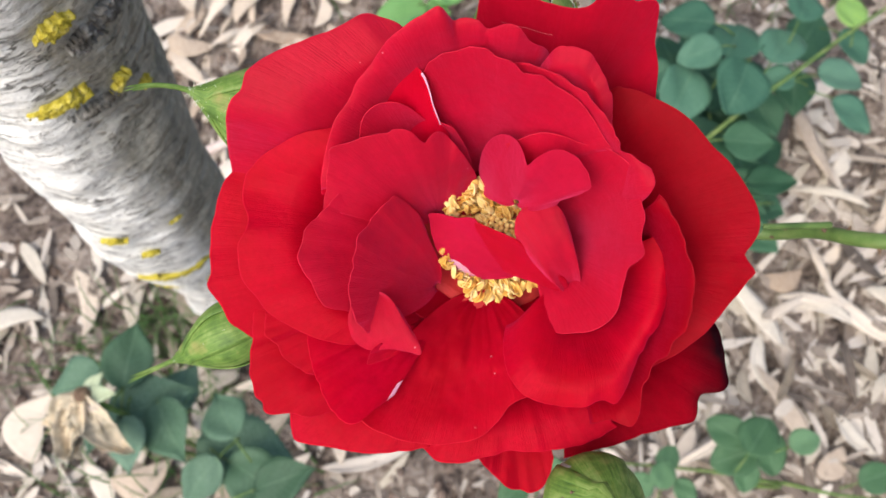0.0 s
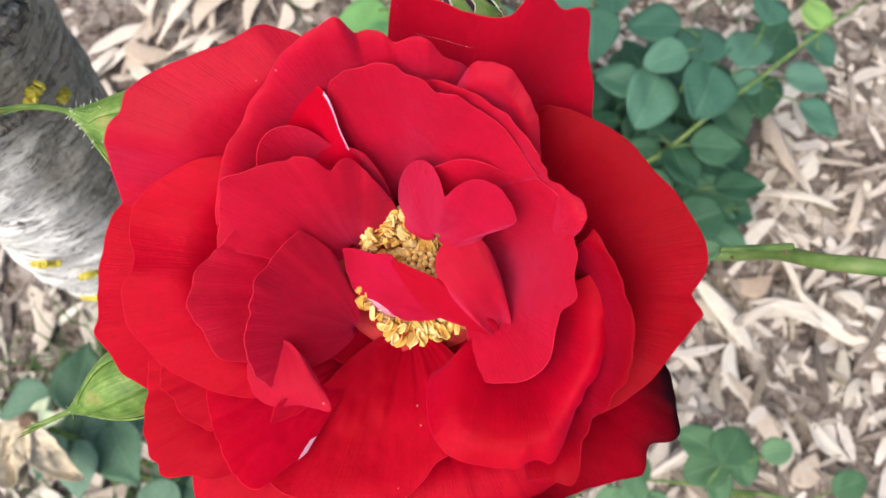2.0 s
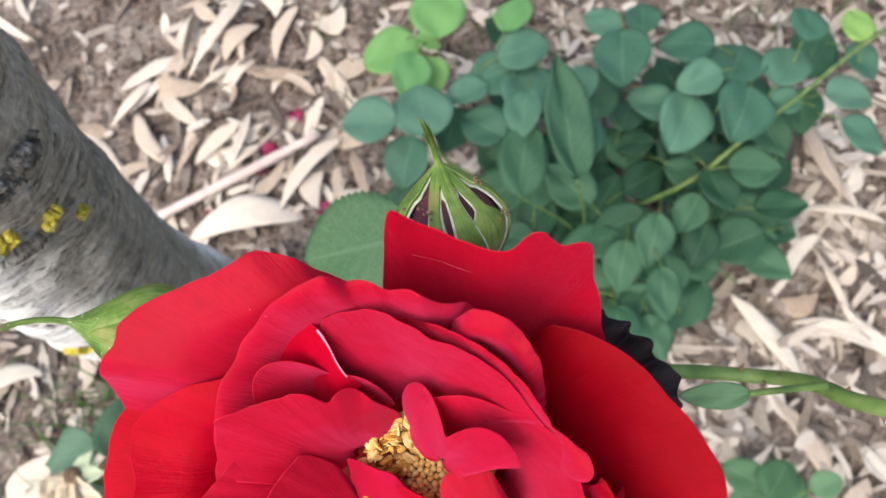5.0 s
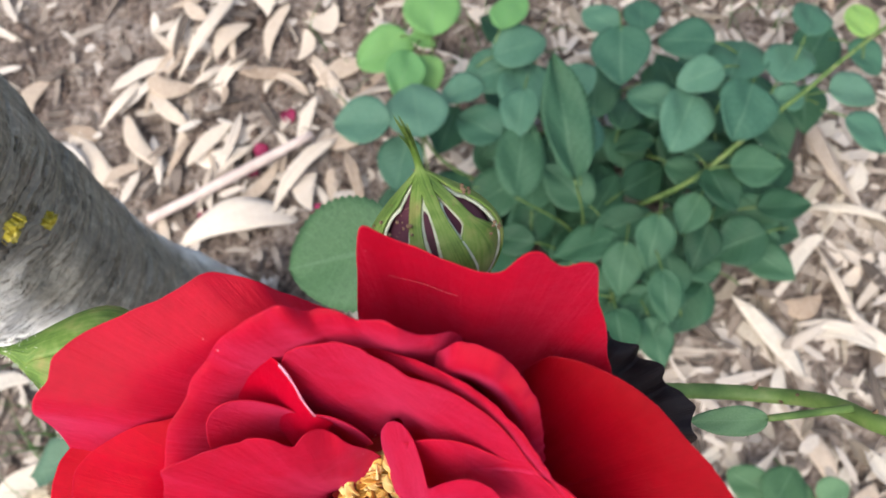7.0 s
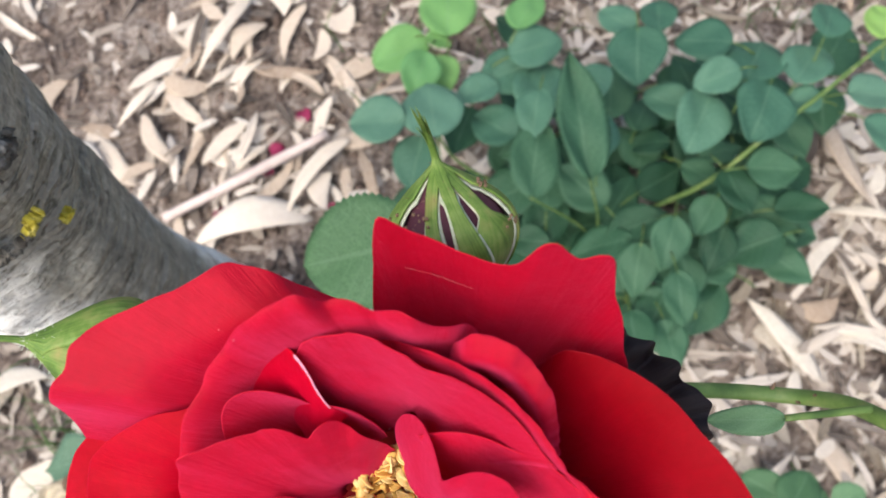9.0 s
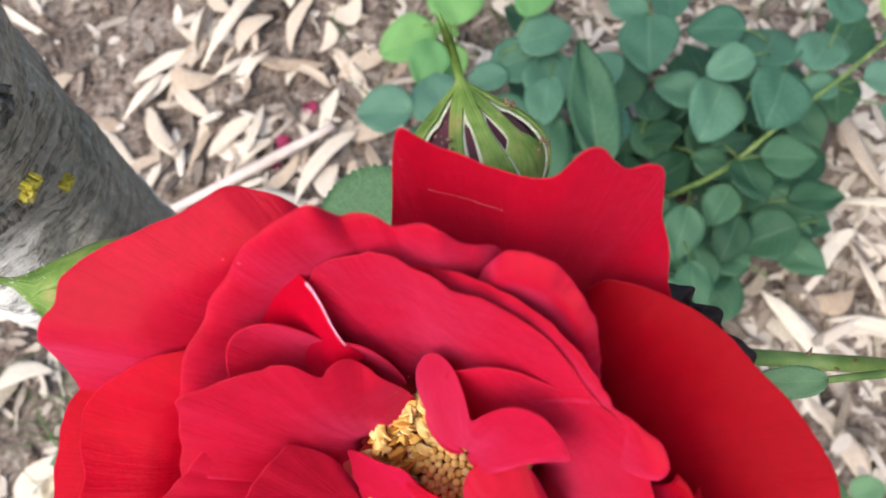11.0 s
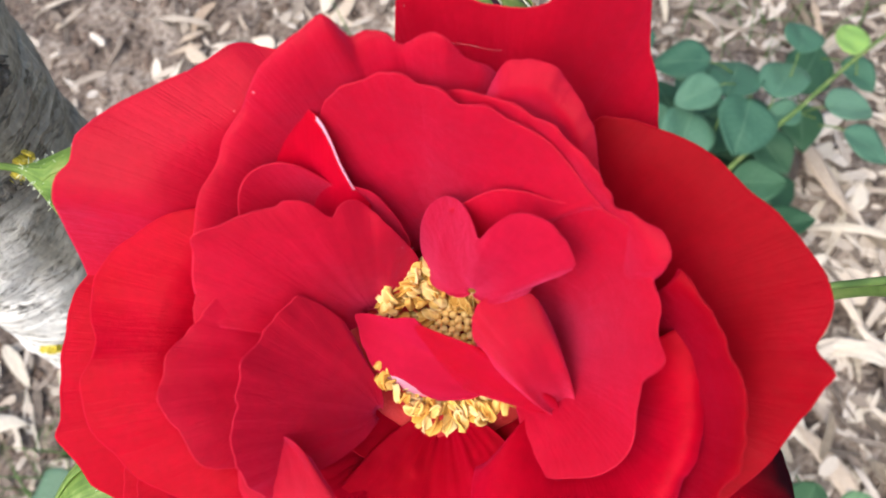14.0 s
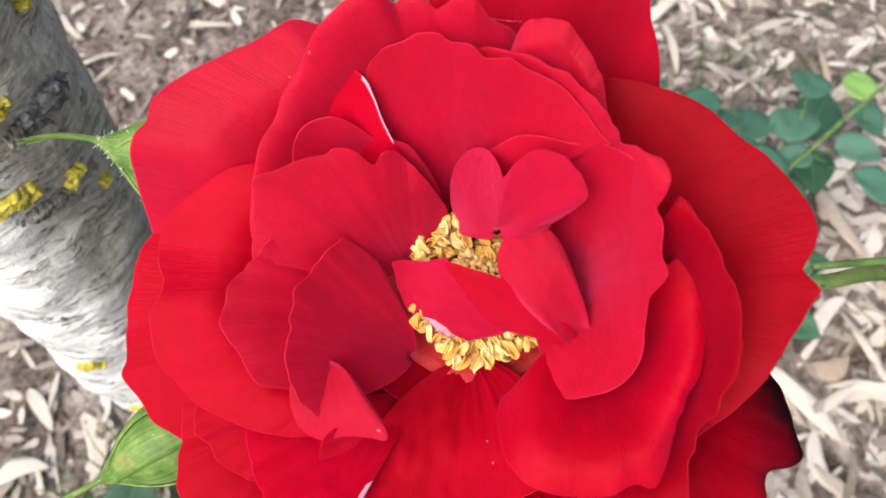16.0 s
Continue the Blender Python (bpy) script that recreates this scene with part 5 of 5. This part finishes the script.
root = (0.12, 0.34, 0.0)
bush = shrub("low rose bush with blue-green serrated rounded leaves", root, [
    ([(0.12, 0.34, -0.01), (0.15, 0.35, 0.05), (0.22, 0.36, 0.11), (0.27, 0.385, 0.155), (0.318, 0.413, 0.175), (0.358, 0.44, 0.185), (0.42, 0.48, 0.19)], 0.003),
    ([(0.12, 0.34, -0.01), (0.06, 0.38, 0.04), (-0.02, 0.42, 0.08), (-0.05, 0.48, 0.11)], 0.0028),
    ([(0.12, 0.34, -0.01), (0.14, 0.30, 0.04), (0.18, 0.25, 0.07)], 0.0025), ([(0.12, 0.34, -0.01), (0.1, 0.4, 0.05), (0.13, 0.48, 0.10)], 0.0025)])
leafy(bush, root, near_leaves)
# low leaves take the green darkened for shade
leafy(bush, root, low_leaves, dark_shaded=True)
leafy(bush, root, young_leaves, True)
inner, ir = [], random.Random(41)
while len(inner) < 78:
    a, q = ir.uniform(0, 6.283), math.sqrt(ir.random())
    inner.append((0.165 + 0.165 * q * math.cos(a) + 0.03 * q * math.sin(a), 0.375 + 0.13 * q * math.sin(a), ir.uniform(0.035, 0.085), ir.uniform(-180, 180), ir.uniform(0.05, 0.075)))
leafy(bush, root, inner, dark_shaded=True)
for x, y, z, heading, size, narrow in ((0.103, 0.335, 0.20, 97, 0.115, 0.52), (0.052, 0.335, 0.17, 80, 0.085, 0.8)):
    lf = leaflet(bush, x - root[0], y - root[1], z - root[2], heading, size, 8, 12, dark_shaded=True)
    lf.matrix_basis = lf.matrix_basis @ Matrix.Diagonal((narrow, 1, 1, 1))
    part("leaf_stalk", tube("leaf_stalk", [(0.0, 0.0, 0.0), (0.3 * (x - root[0]), 0.3 * (y - root[1]) - 0.01, 0.6 * z), (x - root[0], y - root[1], z)], [0.0016, 0.0013, 0.0009], 7, 12), STEM, bush)
root = (-0.26, 0.06, 0.0)
shoot = shrub("rose shoot with dull blue-green serrated leaves", root, [([(-0.26, 0.06, -0.01), (-0.27, 0.07, 0.10), (-0.28, 0.07, 0.19)], 0.003), ([(-0.26, 0.06, -0.01), (-0.22, 0.05, 0.12), (-0.18, 0.03, 0.18)], 0.003)])
leafy(shoot, root, [(x, y, z, h, 1.22 * size) for x, y, z, h, size in left_leaves], pointed=True)
root = (0.27, 0.04, 0.0)
sprig = shrub("young rose sprig with small green leaflets", root, [([(0.27, 0.04, -0.01), (0.29, 0.036, 0.05), (0.257, 0.041, 0.10), (0.203, 0.050, 0.10), (0.117, 0.057, 0.10), (0.05, 0.05, 0.09)], 0.0022), ([(0.27, 0.04, -0.01), (0.28, 0.04, 0.07), (0.32, 0.028, 0.10), (0.366, 0.022, 0.10), (0.45, 0.01, 0.10)], 0.0022)])
leafy(sprig, root, right_leaves, sprig=True)

# leaves on the flower's own shoot
for x, y, z, heading, size, tilt in ((-8, 50, -165, 190, 0.053, -6), (80, 5.0, -40, 182, 0.0165, 0)):
    lf = leaflet(rose, x * MM, y * MM, z * MM, heading, size, tilt, 0, sprig=True)
    if size < 0.02:
        lf.matrix_basis = lf.matrix_basis @ Matrix.Diagonal((0.5, 1, 1, 1))
    a = radians(heading)
    foot = Vector((x, y, z)) * MM
    away = Vector((math.cos(a), math.sin(a), 0.2))
    start = Vector((24, 6, -32)) * MM if size > 0.02 else foot - 0.02 * away
    part("leaf_stalk", tube("leaf_stalk", [start, start.lerp(foot, 0.5) - 0.01 * away, foot - 0.008 * away, foot], [0.001, 0.001, 0.0009, 0.0008], 7, 12), STEM, rose)
thorn = tube("thorn", [(0, 0, -0.001), (0, 0, 0.0012), (0.0008, 0, 0.003)], [0.0012, 0.0007, 0.00008], 7, 8)
for k in range(11):
    s = spline([Vector(p) * MM for p in stem_line], 90)[30 + 3 * k]
    part("thorn", thorn, BROWN_STEM, rose, m=pose(*s, 60 * math.sin(3 * k), 40 + 70 * math.cos(5 * k), 77 * k) @ Matrix.Translation((0, 0, 0.0022)) @ Matrix.Diagonal((0.65, 0.65, 0.65, 1)))


# ---- spent rose beside the trunk ----
def faded_rose():
    m = pose(-0.288, 0.100, 0.275)
    ob = thing("faded_rose", "withered cream rose with a brown hip and drooping papery petals", "rose", m)
    r2 = random.Random(77)
    for k in range(10):
        g = np.zeros((17, 21, 3))
        head, size = radians(206 + 78 * (k / 9) + r2.uniform(-10, 10)), r2.uniform(0.030, 0.052)
        wide, dip = r2.uniform(0.17, 0.30), r2.uniform(0.15, 0.9)
        for i, u in enumerate(np.linspace(-1, 1, 17)):
            for j, v in enumerate(np.linspace(0.05, 1, 21)):
                w = wide * math.sin(math.pi * (0.12 + 0.78 * v)) * (1 + 0.15 * noise.noise((6 * v, u, k)))
                turn = head + 0.35 * math.sin(1.7 * k) * v
                g[i, j] = (v * math.cos(turn) - u * w * math.sin(turn), v * math.sin(turn) + u * w * math.cos(turn), 0.12 * math.sin(2 * v + k) - dip * v * v + 0.28 * u * u * v + 0.14 * noise.noise((2.5 * u + k, 5 * v, k)) + 0.07 * noise.noise((8 * u + k, 9 * v, k)))
        part("petal", shell("petal", g * size, 0.0006), CREAM, ob)
    # the swollen hip with its dry crown
    verts, faces = [], []
    for i in range(13):
        for q in range(18):
            lat, a = math.pi * (i / 12 - 0.5), 2 * math.pi * q / 18
            r = 0.0065 * (1 + 0.14 * noise.noise((2 * math.cos(a), 2 * math.sin(a), 3 * lat)))
            verts.append((r * math.cos(lat) * math.cos(a), r * math.cos(lat) * math.sin(a), 0.004 + 1.15 * r * math.sin(lat)))
    faces = [(i * 18 + q, i * 18 + (q + 1) % 18, (i + 1) * 18 + (q + 1) % 18, (i + 1) * 18 + q) for i in range(12) for q in range(18)]
    part("hip", mesh_of("hip", verts, faces), BROWN_STEM, ob, "brown shrivelled hip")
    # two pale sepals stand away from the hip
    for heading, size in ((52, 0.022), (2, 0.026)):
        part("sepal", leaflet_mesh(81), PALE_SEPAL, ob, "pale green sepal", m=pose(0, 0, 0.003, 4, 0, heading - 90) @ Matrix.Diagonal((0.75 * size, size, size, 1)))
    part("stem", tube("stem", [(0, 0, 0.0), (0.004, -0.006, -0.05), (0.02, -0.02, -0.16), (0.026, -0.035, -0.28)], [0.003, 0.0022, 0.0022, 0.0025], 9, 20), STEM, ob)


faded_rose()


# ---- grass ----
def grass():
    r2 = random.Random(55)
    verts, faces = [], []
    spots = ((-0.33, 0.22, 0.06, 70), (-0.42, 0.16, 0.08, 80), (-0.30, 0.16, 0.06, 60), (-0.22, 0.02, 0.06, 40), (-0.30, 0.0, 0.08, 60), (-0.38, 0.05, 0.08, 50), (-0.1, 0.62, 0.08, 16), (0.05, 0.62, 0.1, 40), (0.35, 0.62, 0.12, 50), (0.1, -0.02, 0.08, 26))
    for cx, cy, spread, number in spots:
        for _ in range(number):
            x, y = r2.gauss(cx, spread / 2), r2.gauss(cy, spread / 2)
            a, lean, size, w = r2.uniform(0, 6.28), r2.uniform(0.3, 1.2), r2.uniform(0.03, 0.09), r2.uniform(0.0008, 0.0018)
            b, z = len(verts), ground_height(x, y) - 0.003
            for k in range(5):
                s = k / 4
                px, py, pz = x + math.cos(a) * lean * size * s * s, y + math.sin(a) * lean * size * s * s, z + size * s * (1 - 0.35 * lean * s)
                ww = w * (1 - s) + 0.0001
                verts += [(px - math.sin(a) * ww, py + math.cos(a) * ww, pz), (px, py, pz + 0.4 * ww), (px + math.sin(a) * ww, py - math.cos(a) * ww, pz)]
            for k in range(4):
                q = b + 3 * k
                faces += [(q, q + 1, q + 4, q + 3), (q + 1, q + 2, q + 5, q + 4), (q + 2, q, q + 3, q + 5)]
    ob = part("grass", mesh_of("grass", verts, faces), GRASS)
    tagged(ob, "thin green grass blades growing out of the soil", "grass", kind="stuff")


grass()

# ---- dry litter on the soil ----
def dry_leaf_mesh(k):
    """A sickle-shaped dry gum leaf of unit length along +x, curled up at its edges."""
    r2 = random.Random(300 + k)
    nu, nv = 5, 15
    half, sickle, cup, arch, twist = r2.uniform(0.07, 0.12), r2.choice((-1, 1)) * r2.uniform(0.03, 0.34), r2.uniform(-0.25, 0.6), r2.uniform(-0.05, 0.12), r2.uniform(-0.9, 0.9)
    g = np.zeros((nu, nv, 3))
    for i, u in enumerate(np.linspace(-1, 1, nu)):
        for j, v in enumerate(np.linspace(0, 1, nv)):
            w = half * max(0.02, math.sin(math.pi * v ** 0.8)) ** 0.7
            y, z = u * w, cup * w * u * u
            a = twist * (v - 0.5)
            g[i, j] = (v - 0.5, sickle * (4 * (v - 0.5) ** 2 - 1) * 0.35 + y * math.cos(a) - z * math.sin(a), y * math.sin(a) + z * math.cos(a) + arch * (1 - 4 * (v - 0.5) ** 2) + 0.012 * math.sin(14 * v + 5 * u + k))
    me = shell("dry_leaf", g, 0.006)
    low = min(p.co.z for p in me.vertices)
    for p in me.vertices:
        p.co.z -= low
    return me


DRY_LEAVES = [dry_leaf_mesh(k) for k in range(12)]
BLEACHED_LEAVES = [dry_leaf_mesh(k + 30) for k in range(8)]
for me in DRY_LEAVES:
    me.materials.append(DRY)
for me in BLEACHED_LEAVES:
    me.materials.append(BLEACHED)
dr2 = random.Random(21)


def dry_leaf(x, y, heading, size, width=1.0, lift=0.0, tilt=6):
    pale = dr2.random() < (0.38 if x > 0.1 else 1.0 if y > 0.3 else 0.4)
    me = dr2.choice(BLEACHED_LEAVES if pale else DRY_LEAVES)
    z = ground_height(x, y) - 0.002 + lift
    ob = new("dry_leaf", me)
    ob.matrix_basis = pose(x, y, z, dr2.uniform(-tilt, tilt), dr2.uniform(-tilt, tilt), heading) @ Matrix.Diagonal((size, size * width, size, 1))
    return tagged(ob, "bleached cream dry gum leaf lying on the soil" if pale else "curled grey-brown dry gum leaf lying on the soil", "dry leaf", "dry leaves on the ground")


# thick litter on one side, thinner towards the trunk
for x, y, heading, size, width in placed:
    dry_leaf(x, y, heading, size, max(1.0, 1.25 * width / size / 0.2) if x < 0.1 else max(0.7, 0.7 * width / size / 0.2), 0.008)
count = 0
while count < 126:
    x, y = dr2.uniform(-0.6, 0.75), dr2.uniform(-0.12, 0.9)
    thick = 1.0 if x > 0.12 else 0.35 if y > 0.3 else 0.32
    if dr2.random() > thick:
        continue
    dry_leaf(x, y, dr2.uniform(0, 360), dr2.uniform(0.05, 0.12), dr2.uniform(0.55, 1.1), dr2.uniform(0, 0.014) if x > 0.12 else 0.0)
    count += 1


# litter at the foot of the trunk
for x, y, heading, size, width in ((-0.468, 0.105, 80, 0.075, 2.6), (-0.35, 0.06, 20, 0.07, 2.2), (-0.24, 0.0, 60, 0.05, 2.4), (-0.40, 0.045, 130, 0.06, 1.9)):
    dry_leaf(x, y, heading, size, width, 0.012)
for _ in range(48):
    dry_leaf(dr2.uniform(-0.56, -0.08), dr2.uniform(-0.12, 0.30), dr2.uniform(0, 360), dr2.uniform(0.03, 0.075), dr2.uniform(0.8, 2.0), dr2.uniform(0, 0.01), 14)
# bleached leaves heaped beyond the stick
for _ in range(58):
    dry_leaf(dr2.uniform(-0.36, 0.02), dr2.uniform(0.42, 0.80), dr2.uniform(0, 360), dr2.uniform(0.03, 0.08), dr2.uniform(0.9, 1.8), dr2.uniform(0, 0.008))


def chip_litter():
    """Small broken leaves and bark chips, past counting."""
    r2 = random.Random(8)
    verts, faces = [], []
    for _ in range(9500):
        x, y = r2.uniform(-0.75, 0.85), r2.uniform(-0.2, 1.0)
        if r2.random() > (1.0 if x > 0.1 else 0.5 if y < 0.28 else 0.2 if x < -0.26 else 0.36):
            continue
        l, w = r2.uniform(0.012, 0.05), r2.uniform(0.004, 0.013)
        m = pose(x, y, ground_height(x, y) + r2.uniform(0.0, 0.006), r2.uniform(-18, 18), r2.uniform(-18, 18), r2.uniform(0, 360))
        b = len(verts)
        bow = r2.uniform(-0.2, 0.3) * w
        for p in ((-l / 2, -w * 0.2, 0), (-l / 4, -w / 2, bow), (l / 4, -w / 2, bow), (l / 2, 0, 0), (l / 4, w / 2, bow), (-l / 4, w / 2, bow), (-l / 2, w * 0.25, 0)):
            verts.append(m @ Vector(p))
        for p in ((-l / 2, -w * 0.2, 0), (-l / 4, -w / 2, bow), (l / 4, -w / 2, bow), (l / 2, 0, 0), (l / 4, w / 2, bow), (-l / 4, w / 2, bow), (-l / 2, w * 0.25, 0)):
            verts.append(m @ (Vector(p) - Vector((0, 0, 0.0012))))
        faces.append(tuple(range(b, b + 7)))
        faces.append(tuple(range(b + 13, b + 6, -1)))
        faces += [(b + i, b + 7 + i, b + 7 + (i + 1) % 7, b + (i + 1) % 7) for i in range(7)]
    ob = part("leaf_litter", mesh_of("leaf_litter", verts, faces, smooth=False), CHIP)
    tagged(ob, "broken dry leaves and bark chips scattered on soil", "leaf litter", kind="stuff")


def chip_material():
    m, nt, b = nodes_of("litter_chips")
    g = nt.nodes.new("ShaderNodeNewGeometry")
    f = math_node(nt, "ADD", math_node(nt, "MULTIPLY", g.outputs["Random Per Island"], 0.75), math_node(nt, "MULTIPLY", noise_tex(nt, 90, 4), 0.25))
    nt.links.new(ramp(nt, f, [(0.1, (0.055, 0.042, 0.032)), (0.35, (0.19, 0.15, 0.118)), (0.62, (0.40, 0.345, 0.285)), (0.9, (0.57, 0.51, 0.44))]), b.inputs["Base Color"])
    b.inputs["Roughness"].default_value = 0.75
    bump(nt, b, noise_tex(nt, 400, 3), 0.4, 0.001)
    return m


CHIP = chip_material()
chip_litter()


def leaf_drift():
    """Whole dry leaves lying under and between the rest, past counting."""
    r2 = random.Random(63)
    verts, faces = [], []
    while len(faces) < 140 * 420:
        x, y = r2.uniform(-0.65, 0.8), r2.uniform(-0.15, 0.95)
        if r2.random() > (1.0 if x > 0.12 else 0.4):
            continue
        me = r2.choice(DRY_LEAVES + BLEACHED_LEAVES)
        size = r2.uniform(0.045, 0.10)
        m = pose(x, y, ground_height(x, y) - 0.002 + r2.uniform(0, 0.010), r2.uniform(-7, 7), r2.uniform(-7, 7), r2.uniform(0, 360)) @ Matrix.Diagonal((size, size * r2.uniform(0.5, 1.05), size, 1))
        b = len(verts)
        verts += [m @ v.co for v in me.vertices]
        faces += [tuple(b + i for i in p.vertices) for p in me.polygons]
    tagged(part("leaf_drift", mesh_of("leaf_drift", verts, faces), CHIP), "drift of dry gum leaves covering the soil", "leaf litter", kind="stuff")


leaf_drift()


def clods():
    """Crumbs of soil, past counting."""
    r2 = random.Random(91)
    ico = bmesh.new()
    bmesh.ops.create_icosphere(ico, subdivisions=1, radius=1.0)
    ball = [v.co.copy() for v in ico.verts]
    tris = [tuple(v.index for v in f.verts) for f in ico.faces]
    ico.free()
    verts, faces = [], []
    for _ in range(5200):
        x, y = r2.uniform(-0.75, 0.2), r2.uniform(-0.2, 1.0)
        size = 0.0012 + 0.0075 * r2.random() ** 3
        z, k, seed = ground_height(x, y), len(verts), r2.uniform(0, 99)
        for p in ball:
            q = p * size * (1 + 0.5 * noise.noise(p * 1.3 + Vector((seed, 0, 0))))
            verts.append((x + q.x, y + q.y, z + 0.6 * q.z))
        faces += [tuple(k + i for i in t) for t in tris]
    tagged(part("soil_crumbs", mesh_of("soil_crumbs", verts, faces), CLOD), "loose brown crumbs of garden soil", "soil", kind="stuff")


clods()


def twigs():
    """Thin dry twigs and grass stalks lying about."""
    r2 = random.Random(17)
    for _ in range(26):
        x, y, a, size = r2.uniform(-0.6, 0.5), r2.uniform(-0.05, 0.75), r2.uniform(0, 6.283), r2.uniform(0.03, 0.10)
        pts = []
        for s in (-0.5, -0.15, 0.2, 0.5):
            px, py = x + size * s * math.cos(a) + r2.uniform(-0.003, 0.003), y + size * s * math.sin(a) + r2.uniform(-0.003, 0.003)
            pts.append((px, py, ground_height(px, py) + 0.0015))
        tagged(part("twig", tube("twig", pts, [0.0013, 0.0012, 0.001, 0.0008], 6, 12), r2.choice((PALE, BROWN_STEM))), "thin dry twig lying on the soil", "twig", "twigs on the ground")


twigs()

# fallen petals near the stick
for x, y, h in ((-0.245, 0.455, 30), (-0.23, 0.49, 110), (-0.21, 0.54, 200), (-0.30, 0.40, 10), (-0.16, 0.40, 70)):
    g = np.array([[(0.009 * u * math.sin(math.pi * (0.15 + 0.7 * v)), 0.018 * v, 0.004 * u * u + 0.003 * math.sin(3 * v)) for v in np.linspace(0, 1, 8)] for u in np.linspace(-1, 1, 7)])
    tagged(part("fallen_petal", shell("fallen_petal", g, 0.0005), MAUVE, m=pose(x, y, ground_height(x, y) + 0.001, 0, 0, h)), "dried magenta rose petal lying on the soil", "petal", "fallen petals")

# the straight pale stick
tagged(part("stick", tube("stick", [(-0.366, 0.405, 0.014), (-0.30, 0.434, 0.016), (-0.238, 0.463, 0.017), (-0.172, 0.494, 0.018)], [0.0055, 0.006, 0.006, 0.005], 10, 16), PALE), "straight pale dry stick lying on the soil", "stick")
